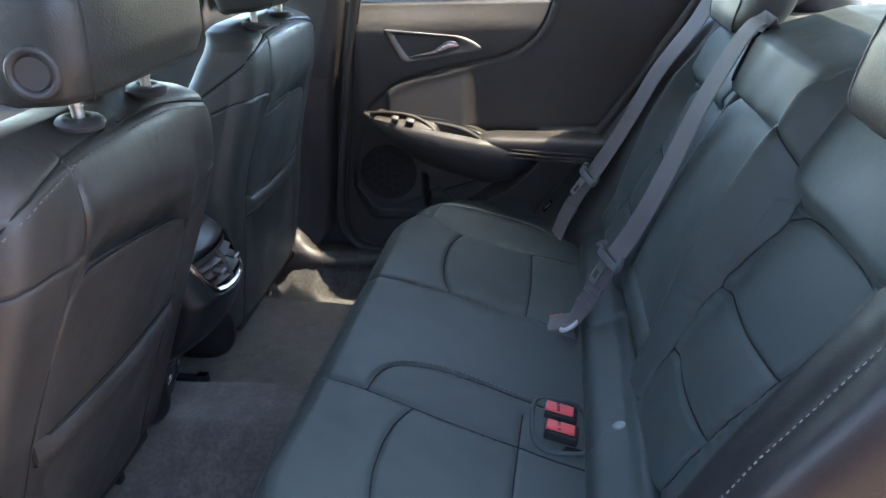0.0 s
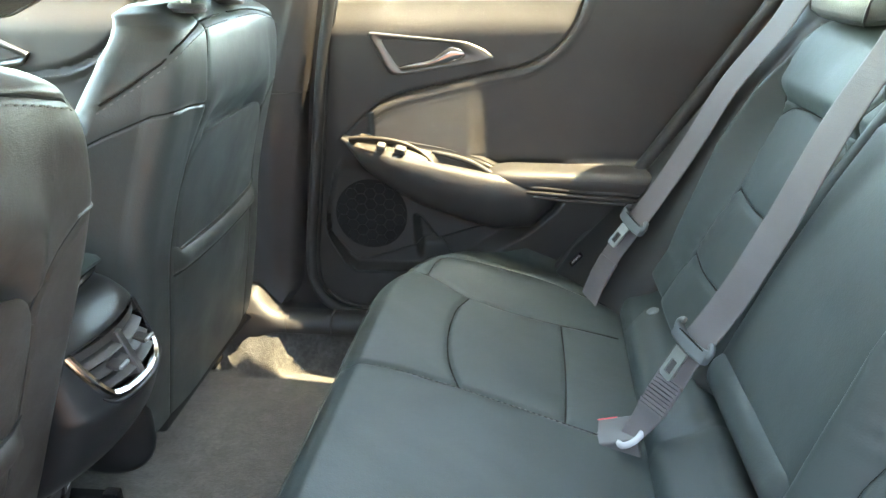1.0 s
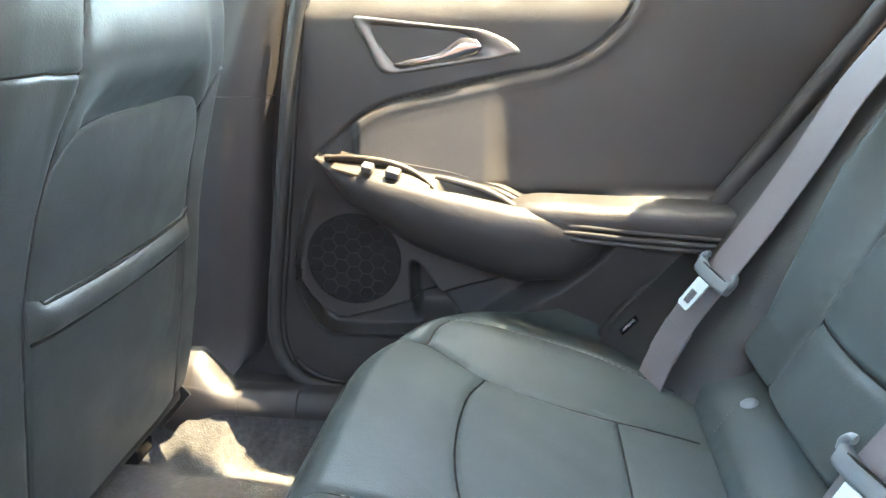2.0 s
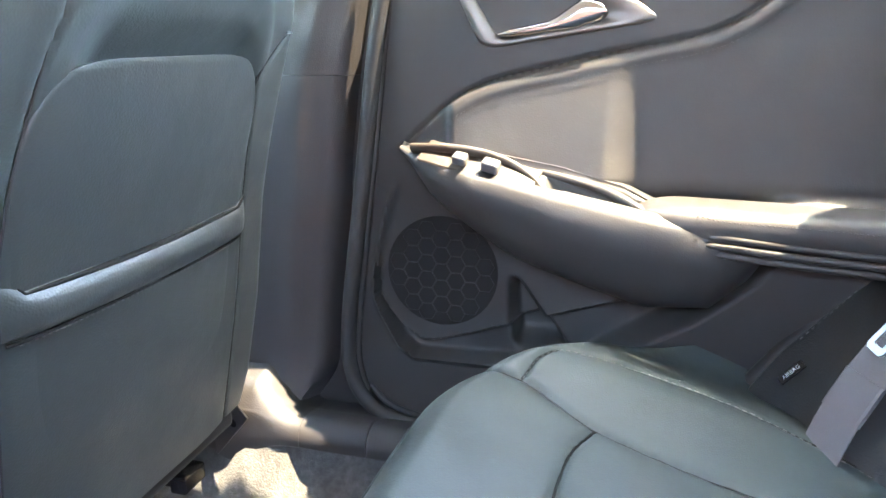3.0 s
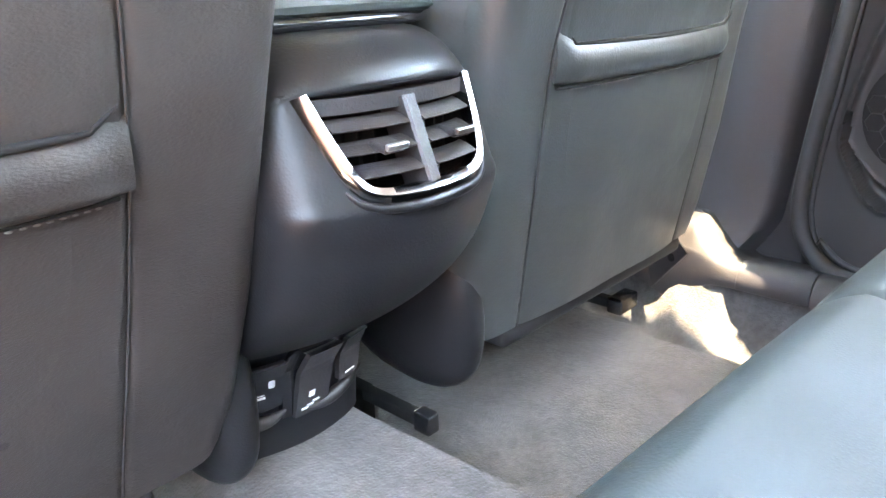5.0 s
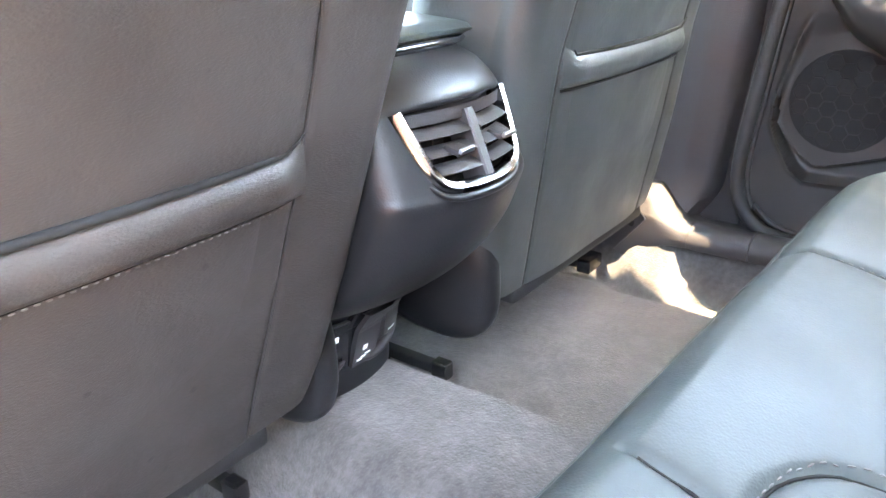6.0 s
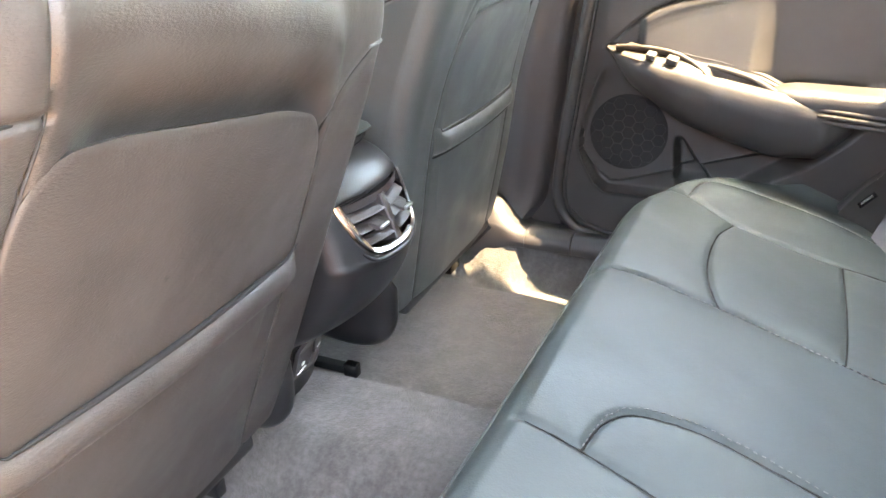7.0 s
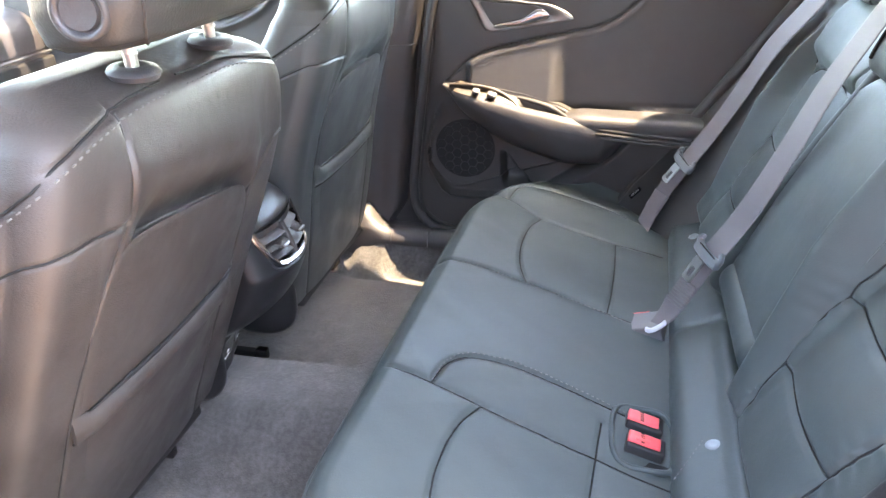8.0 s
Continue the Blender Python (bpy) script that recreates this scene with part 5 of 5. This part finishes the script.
        Xw = Xw + 0.0011 * wrinkle * np.sin(Zw * 210 + 4 * np.sin(Zw * 37 + V * 11)) + 0.0005 * np.sin(Zw * 47 + V * 13) * np.cos(V * 31)
        Yw = e * V
        sheet(name, Xw, Yw, Zw, LEATHER, root, "sewn leather backrest section", thick=(0.085, 0, 0.004))

        def on_wing(v, z, lift):
            u = (v - v0) / max(0.02, float(outer_edge(z if e > 0 else 0.20 + (z - 0.20) * 0.516 / 0.538)) - v0)
            fi, fj = float(np.interp(u, us, np.arange(len(us)))), float(np.interp(z, zz, np.arange(len(zz))))
            i, j = min(int(fi), len(us) - 2), min(int(fj), len(zz) - 2)
            a, b = fi - i, fj - j
            mix = [float((1 - a) * ((1 - b) * G[i, j] + b * G[i, j + 1]) + a * ((1 - b) * G[i + 1, j] + b * G[i + 1, j + 1])) for G in (Xw, Yw, Zw)]
            return Vector((mix[0] - lift, mix[1], mix[2]))

        for line in lines + [[(a + (c - a) * k / 20, b + (d - b) * k / 20) for k in range(21)] for (a, b), (c, d) in cross]:
            tube("seam", [on_wing(v, z, 0.0002) for v, z in line if v >= v0 and z > 0.284], 0.0011, DARK, root, sides=6)
        # piping round the outer edge and over the top
        ztop = top - 0.002
        run = [on_wing(9.0, z, 0.001) for z in np.linspace(0.30, ztop, 60)] + [on_wing(v, ztop, 0.001) for v in np.linspace(float(outer_edge(0.716)), 0.20, 20)[1:]]
        tube("piping", run, 0.0030, LEATHER, root, sides=8)
        tube("seam", [p + Vector((-0.0022, -e * 0.0028, -0.0010)) for p in run], 0.0010, DARK, root, sides=6)

    wing(1, "backrest_section")
    wing(-1, "backrest_section")

    # centre section with fold-down armrest
    vs, zz = np.linspace(-0.136, 0.134, 110), np.linspace(0, 1, 130)
    V, T = np.meshgrid(vs, zz, indexing="ij")
    corner = np.abs((V + 0.001) / 0.135)
    Zm = 0.326 + T * 0.326 - 0.030 * corner ** 5 * step(T, 0.6, 1.0) + 0.010 * (1 - corner ** 2) * step(T, 0.7, 1.0)
    Xm = 0.733 + 0.445 * (Zm - 0.33) - 0.007 * np.sin(np.pi * T)
    rim = np.minimum(np.minimum(V + 0.136, 0.134 - V), np.minimum(T * 0.326, (1 - T) * 0.326))
    Xm = Xm + 0.022 * np.exp(-rim / 0.009) + 0.0004 * np.sin(Zm * 61 + V * 17) * np.cos(V * 43)
    sheet("fold_down_armrest", Xm, V, Zm, LEATHER, root, "padded fold-down centre armrest", thick=(0.10, 0, 0.01))
    side_seam = [(float(np.interp(z, Zm[105], Xm[105])) - 0.0002, -0.126, z) for z in np.linspace(0.36, 0.61, 30)]
    tube("seam", side_seam, 0.0010, DARK, root, sides=6)
    # rounded lower face of the armrest
    rings = []
    for y in np.linspace(-0.134, 0.132, 26):
        ee = min(1.0, (min(y + 0.139, 0.137 - y) / 0.022)) ** 0.5
        rings.append([(0.757 + 0.034 * ee * math.cos(a), y, 0.318 + 0.032 * ee * math.sin(a)) for a in np.linspace(0, 2 * math.pi, 24, endpoint=False)])
    loft("armrest_roll", rings, LEATHER, root)
    # upper centre block with a belt slot at its side
    vs, zz = np.linspace(-0.160, 0.150, 90), np.linspace(0.640, 0.80, 70)
    V, Zu = np.meshgrid(vs, zz, indexing="ij")
    e = np.minimum(V + 0.160, 0.150 - V)
    Xu = 0.866 + 0.40 * (Zu - 0.66) + 0.014 * np.exp(-e / 0.010) + 0.9 * np.clip(Zu - 0.730, 0, 1) ** 1.2 * 2.6 + 0.030 * np.exp(-(Zu - 0.640) / 0.010) + 0.0006 * np.sin(V * 70 + Zu * 31)
    Zu2 = Zu - 0.5 * np.clip(Zu - 0.740, 0, 1)
    sheet("centre_backrest", Xu, V, Zu2, LEATHER, root, "padded upper centre block of the backrest", thick=(0.10, 0, 0))
    tube("belt_slot", [(float(np.interp(z, Zu2[80], Xu[80])) - 0.002, 0.118, z) for z in np.linspace(0.665, 0.742, 12)], 0.0026, DARK, root, sides=8)
    # Hidden black sheet, added to close bright gaps behind the backrest.
    yb, zb = np.meshgrid(np.linspace(-0.60, 0.60, 20), np.linspace(0.10, 0.66, 20), indexing="ij")
    sheet("gap_backing", lean(zb) + 0.075, yb, zb, BLACKTRIM, root, "hidden black sheet added to close bright gaps behind the backrest", thick=(0.01, 0, 0))
    # headrests with welts and posts
    for y in (0.352, -0.345):
        rings = []
        for z, ww, dd in ((0.716, 0.070, 0.020), (0.718, 0.100, 0.034), (0.726, 0.122, 0.045), (0.745, 0.131, 0.051), (0.79, 0.134, 0.053), (0.83, 0.130, 0.050), (0.862, 0.120, 0.042), (0.880, 0.100, 0.028), (0.886, 0.070, 0.012)):
            rings.append([Vector((0.934 + 0.28 * (z - 0.72) + dd * math.copysign(abs(math.cos(a)) ** 0.65, math.cos(a)), y + ww * math.copysign(abs(math.sin(a)) ** 0.55, math.sin(a)), z + 0.008 * math.cos(a))) for a in np.linspace(0, 2 * math.pi, 56, endpoint=False)])
        rest = loft("headrest", [a for p, q in zip(rings, rings[1:]) for a in ([u.lerp(w, k / 3) for u, w in zip(p, q)] for k in range(3))] + [rings[-1]], VINYL, root, "padded black rear headrest")
        for k in (23, 33):
            tube("welt", smooth_line([r[k] for r in rings[1:-1]], 4), 0.0018, VINYL, rest, sides=6)
        for k in (-1, 1):
            tube("headrest_post", [(0.945, y + k * 0.06, 0.69), (0.945, y + k * 0.06, 0.735)], 0.006, STEEL, root)

    # padded side bolsters between the backrest and the door openings
    zs = np.linspace(0.06, 0.742, 90)
    ts = np.linspace(0, 1, 40)
    T, Zb = np.meshgrid(ts, zs, indexing="ij")
    yi = np.interp(Zb, [0.06, 0.20, 0.33, 0.44, 0.50, 0.64, 0.70, 0.74], [0.470, 0.474, 0.484, 0.488, 0.491, 0.490, 0.478, 0.46])
    xi = lean(Zb) - outer_swell(Zb) + 0.010 + 0.05 * step(Zb, 0.69, 0.75)
    xo = np.interp(Zb, [0.06, 0.272, 0.381, 0.498, 0.591, 0.684, 0.742], [0.455, 0.590, 0.684, 0.773, 0.840, 0.902, 0.945])
    Yb = yi + T * (0.632 - yi)
    Xb = xi + (xo - xi) * (T ** 0.8) - 0.010 * np.sin(np.pi * T) * step(Zb, 0.2, 0.4) + 0.022 * np.clip((T - 0.9) / 0.1, 0, 1) ** 2 + 0.014 * np.exp(-T / 0.05)
    sheet("side_bolster", Xb, Yb, Zb, VINYL, root, "narrow padded side bolster beside the door", thick=(0.06, 0, 0))
    stitches("stitching", [Vector((float(Xb[35, j]) - 0.001, float(Yb[35, j]), float(zs[j]))) for j in range(30, 88)], root)
    rings = []
    for z in np.linspace(0.12, 0.752, 60):
        xe = float(np.interp(z, [0.10, 0.25, 0.423, 0.459, 0.536, 0.595, 0.65, 0.76], [0.52, 0.602, 0.703, 0.722, 0.764, 0.803, 0.838, 0.906]))
        sec = [(0.12, -0.516), (0.03, -0.519), (0.004, -0.525), (-0.003, -0.537), (-0.008, -0.562), (-0.018, -0.587), (-0.0215, -0.597), (-0.0222, -0.603), (-0.026, -0.615), (-0.022, -0.636), (0.0, -0.648), (0.05, -0.651), (0.13, -0.651), (0.16, -0.58)]
        rings.append(smooth_line([(xe + a, b, z) for a, b in sec] + [(xe + sec[0][0], sec[0][1], z)], 4)[:-1])
    # Near bolster in dark console vinyl, its colour standing in for the doorway's shade.
    loft("side_bolster", rings, CONSOLE, root, "narrow padded side bolster beside the door")
    stitches("stitching", [r[7 * 4] + Vector((-0.0008, 0, 0)) for r in rings[20:]], root, r=0.0008, length=0.004, gap=0.003)
    return root

make_bench()

# airbag tag: plain bars, sewn into the bolster
tag = thing("seat_tag", (0.60, 0.58, 0.27), "small dark sewn tag with pale lettering on the bolster", "tag")
TAG = Matrix.Translation((0.602, 0.579, 0.267)) @ Vector((-0.62, -0.60, 0.50)).to_track_quat("Z", "Y").to_matrix().to_4x4() @ pose(0, 0, 0, 0, 0, 62)
bm = bmesh.new()
bmesh.ops.create_cube(bm, size=1)
for v in bm.verts:
    v.co = Vector((v.co.x * 0.031, v.co.y * 0.0095, v.co.z * 0.002))
bm.transform(TAG)
cloth = part("tag_cloth", bm, GLOSSBLACK, tag, smooth=False)
text = bpy.data.curves.new("lettering", "FONT")
text.body, text.size, text.align_x, text.align_y, text.extrude = "AIRBAG", 0.0062, "CENTER", "CENTER", 0.0002
holder = new("lettering_source", text)
letters = bpy.data.meshes.new_from_object(holder)
bpy.data.objects.remove(holder)
letters.transform(TAG @ pose(0, 0, 0.0014))
letters.materials.clear()
letters.materials.append(RINGPLASTIC)
hang(new("lettering", letters), cloth)


# ---- parcel shelf ----
X, Y = np.meshgrid(np.linspace(0.93, 1.30, 20), np.linspace(-0.66, 0.66, 30), indexing="ij")
shelf = sheet("parcel_shelf", X, Y, 0.70 + 0.01 * np.cos(X * 9), SHELFCLOTH, None, thick=(0, 0, -0.02))
tagged(shelf, "dark grey fabric parcel shelf behind the rear seat", "parcel shelf", kind="structure")


# ---- seat belts ----
def ribbon(name, pts, width, normal, mat, parent, label="", thick=0.0014, n=10):
    P = smooth_line(pts, n)
    N = [Vector(normal)] * len(P) if not isinstance(normal, list) else [Vector(v) for v in smooth_line(normal, n)]
    rings = []
    for i, p in enumerate(P):
        t = (P[min(i + 1, len(P) - 1)] - P[max(i - 1, 0)]).normalized()
        side = t.cross(N[i]).normalized()
        nn = side.cross(t).normalized()
        h = (width(i / (len(P) - 1)) if callable(width) else width) / 2
        rings.append([p + side * a + nn * b for a, b in ((-h, -thick / 2), (-h, thick / 2), (-h * 0.9, thick * 0.9), (h * 0.9, thick * 0.9), (h, thick / 2), (h, -thick / 2), (h * 0.9, -thick * 0.9), (-h * 0.9, -thick * 0.9))])
    return loft(name, rings, mat, parent, label, smooth=False)


def tongue(root, at, along, normal):
    """Plastic grip and steel tongue that slide on a belt."""
    t, nn = Vector(along).normalized(), Vector(normal).normalized()
    side = t.cross(nn).normalized()
    nn = side.cross(t).normalized()
    at = Vector(at)
    m = Matrix((( side.x, t.x, nn.x, at.x), (side.y, t.y, nn.y, at.y), (side.z, t.z, nn.z, at.z), (0, 0, 0, 1)))
    # bowed bar with rounded ears that turn up past the strap
    rings = []
    for q in np.linspace(-1, 1, 25):
        end = abs(q) ** 3
        tip = math.sqrt(max(0.03, 1 - max(0, abs(q) - 0.90) ** 2 / 0.0100))
        hy, hz = (0.0085 + 0.0030 * end) * tip, (0.0055 + 0.0012 * end) * tip
        rings.append([m @ Vector((q * 0.0345, 0.0065 * end + hy * math.copysign(abs(math.cos(a)) ** 0.6, math.cos(a)), 0.0035 - 0.0010 * end + hz * math.copysign(abs(math.sin(a)) ** 0.6, math.sin(a)))) for a in np.linspace(0, 2 * math.pi, 20, endpoint=False)])
    grip = loft("belt_grip", rings, BELTPLASTIC, root, "grey plastic belt grip")
    tube("grip_slot", [m @ Vector((x, 0.0085, 0.0075)) for x in np.linspace(-0.024, 0.024, 9)], 0.0012, DARK, grip, sides=6)
    for e in (-1, 1):
        tube("grip_ear", smooth_line([m @ Vector((e * 0.0315, 0.006, 0.004)), m @ Vector((e * 0.0330, 0.013, 0.005)), m @ Vector((e * 0.0300, 0.0185, 0.0055)), m @ Vector((e * 0.0262, 0.0195, 0.0050))], 5), 0.0042, BELTPLASTIC, grip, sides=10)
    # steel plate with a slot
    o = [(-0.011, -0.008), (0.011, -0.008), (0.011, -0.046), (0.008, -0.050), (-0.008, -0.050), (-0.011, -0.046)]
    i = [(-0.0055, -0.024), (0.0055, -0.024), (0.0055, -0.042), (0.004, -0.043), (-0.004, -0.043), (-0.0055, -0.042)]
    V, F = [], []
    for ring, z in ((o, 0.0085), (i, 0.0085), (i, 0.0115), (o, 0.0115)):
        V += [m @ Vector((a, b, z)) for a, b in ring]
    for L in range(4):
        for k in range(6):
            F.append([L * 6 + k, L * 6 + (k + 1) % 6, ((L + 1) % 4) * 6 + (k + 1) % 6, ((L + 1) % 4) * 6 + k])
    mesh_part("belt_tongue", V, F, STEEL, root, "steel belt tongue with slot", smooth=False)


def make_belts():
    far = thing("seat_belt", (0.62, 0.53, 0.21), "grey woven seat belt with parked tongue beside the door", "seat belt", "seat belts")
    nrm = (-0.76, -0.42, 0.50)
    ribbon("belt_strap", [(0.612, 0.505, 0.190), (0.635, 0.520, 0.250), (0.664, 0.528, 0.308), (0.729, 0.530, 0.416), (0.777, 0.530, 0.505), (0.822, 0.530, 0.596), (0.884, 0.530, 0.684), (0.918, 0.530, 0.742), (0.945, 0.530, 0.752), (0.985, 0.530, 0.70)], 0.047, nrm, BELT, far)
    ribbon("belt_fold", [(0.636, 0.5195, 0.254), (0.655, 0.526, 0.292)], 0.048, nrm, BELT, far, thick=0.004)
    tongue(far, (0.690, 0.524, 0.358), (0.56, 0.02, 0.83), nrm)
    mid = thing("seat_belt", (0.63, 0.12, 0.21), "grey woven centre seat belt clipped into a buckle", "seat belt", "seat belts")
    nrm2 = (-0.80, -0.42, 0.45)
    turned = [nrm2] * 5 + [(-0.82, -0.36, 0.45), (-0.84, -0.28, 0.45), (-0.86, -0.22, 0.45), (-0.87, -0.18, 0.45), (-0.85, -0.15, 0.5), (-0.6, -0.1, 0.8)]
    ribbon("belt_strap", [(0.632, 0.098, 0.222), (0.655, 0.104, 0.258), (0.680, 0.110, 0.306), (0.701, 0.116, 0.345), (0.743, 0.120, 0.417), (0.784, 0.120, 0.514), (0.824, 0.120, 0.622), (0.856, 0.120, 0.690), (0.880, 0.121, 0.736), (0.905, 0.124, 0.752), (0.945, 0.128, 0.705)], lambda q: 0.047 - 0.017 * (1 - float(step(np.array(q), 0.0, 0.16))), turned, BELT, mid)
    for k in range(9):
        q = k / 8
        ribbon("gathered_fold", [(0.660 + 0.020 * q - 0.0016, 0.1035 + 0.005 * q - 0.001, 0.267 + 0.038 * q - 0.0017), (0.660 + 0.020 * q, 0.1035 + 0.005 * q, 0.267 + 0.038 * q + 0.0017)], 0.0450 + 0.002 * math.sin(k * 2.3), nrm2, BELT, mid, thick=0.0042 + 0.0008 * math.sin(k * 1.7), n=2)
    tongue(mid, (0.702, 0.114, 0.353), (0.45, 0.05, 0.90), nrm2)
    ringp = [Vector((0.637, 0.099, 0.2290)) + Vector((0.62, -0.15, 0.42)).normalized() * 0.0165 * math.cos(a) + Vector((0.30, 0.92, -0.12)).normalized() * 0.0240 * math.sin(a) for a in np.linspace(0, 2 * math.pi, 28, endpoint=False)]
    tube("belt_ring", ringp, 0.0042, RINGPLASTIC, mid, "pale plastic coated ring", closed=True)
    buckle = box("belt_buckle", (0.060, 0.056, 0.030), (0.622, 0.118, 0.209), SWITCHGREY, mid, "dark grey buckle", bevel=0.0035, turn=(0, -18, -8))
    box("buckle_end", (0.003, 0.050, 0.025), (0.5925, 0.122, 0.1995), GLOSSBLACK, buckle, bevel=0.001, turn=(0, -18, -8))
    box("buckle_edge", (0.030, 0.0020, 0.0030), (0.612, 0.1465, 0.2195), RED, buckle, "thin red line", bevel=0.0006, turn=(0, -18, -8))
    # buckles in the near pocket
    for k, (y, z) in enumerate(((-0.142, 0.219), (-0.190, 0.222))):
        buckle = thing("belt_buckle", (0.612, y, z - 0.03), "black belt buckle with a red press button", "belt buckle", "belt buckles")
        box("buckle_case", (0.050, 0.032, 0.035), (0.612, y, z - 0.014), BLACKTRIM, buckle, bevel=0.004, turn=(0, 12, -6))
        box("press_button", (0.043, 0.021, 0.008), (0.612, y, z + 0.0035), RED, buckle, "red press button", bevel=0.003, turn=(0, 12, -6))
        for q in range(5):
            box("button_print", (0.005, 0.0022, 0.0008), (0.610, y - 0.008 + 0.004 * q, z + 0.0078), DARK, buckle, bevel=0, turn=(0, 12, -6))
        if k == 0:
            box("tongue_slot", (0.006, 0.022, 0.003), (0.631, y, z + 0.0010), DARK, buckle, bevel=0.0006, turn=(0, 12, -6))
        else:
            box("button_ridge", (0.020, 0.006, 0.003), (0.610, y - 0.004, z + 0.0075), RED, buckle, bevel=0.001, turn=(0, 12, -6))
    pocket = thing("buckle_pocket", (0.61, -0.155, 0.2), "black recess that holds two belt buckles", "recess")
    ringp = [Vector((0.612 + 0.042 * math.copysign(abs(math.cos(a)) ** 0.5, math.cos(a)), -0.168 + 0.062 * math.copysign(abs(math.sin(a)) ** 0.6, math.sin(a)), 0.212 - 0.2 * 0.042 * math.cos(a))) for a in np.linspace(0, 2 * math.pi, 40, endpoint=False)]
    tube("pocket_rim", ringp, 0.004, LEATHER, pocket, closed=True)
    mesh_part("pocket_floor", [p - Vector((0, 0, 0.003)) for p in ringp], [list(range(40))], DARK, pocket, smooth=False)


make_belts()
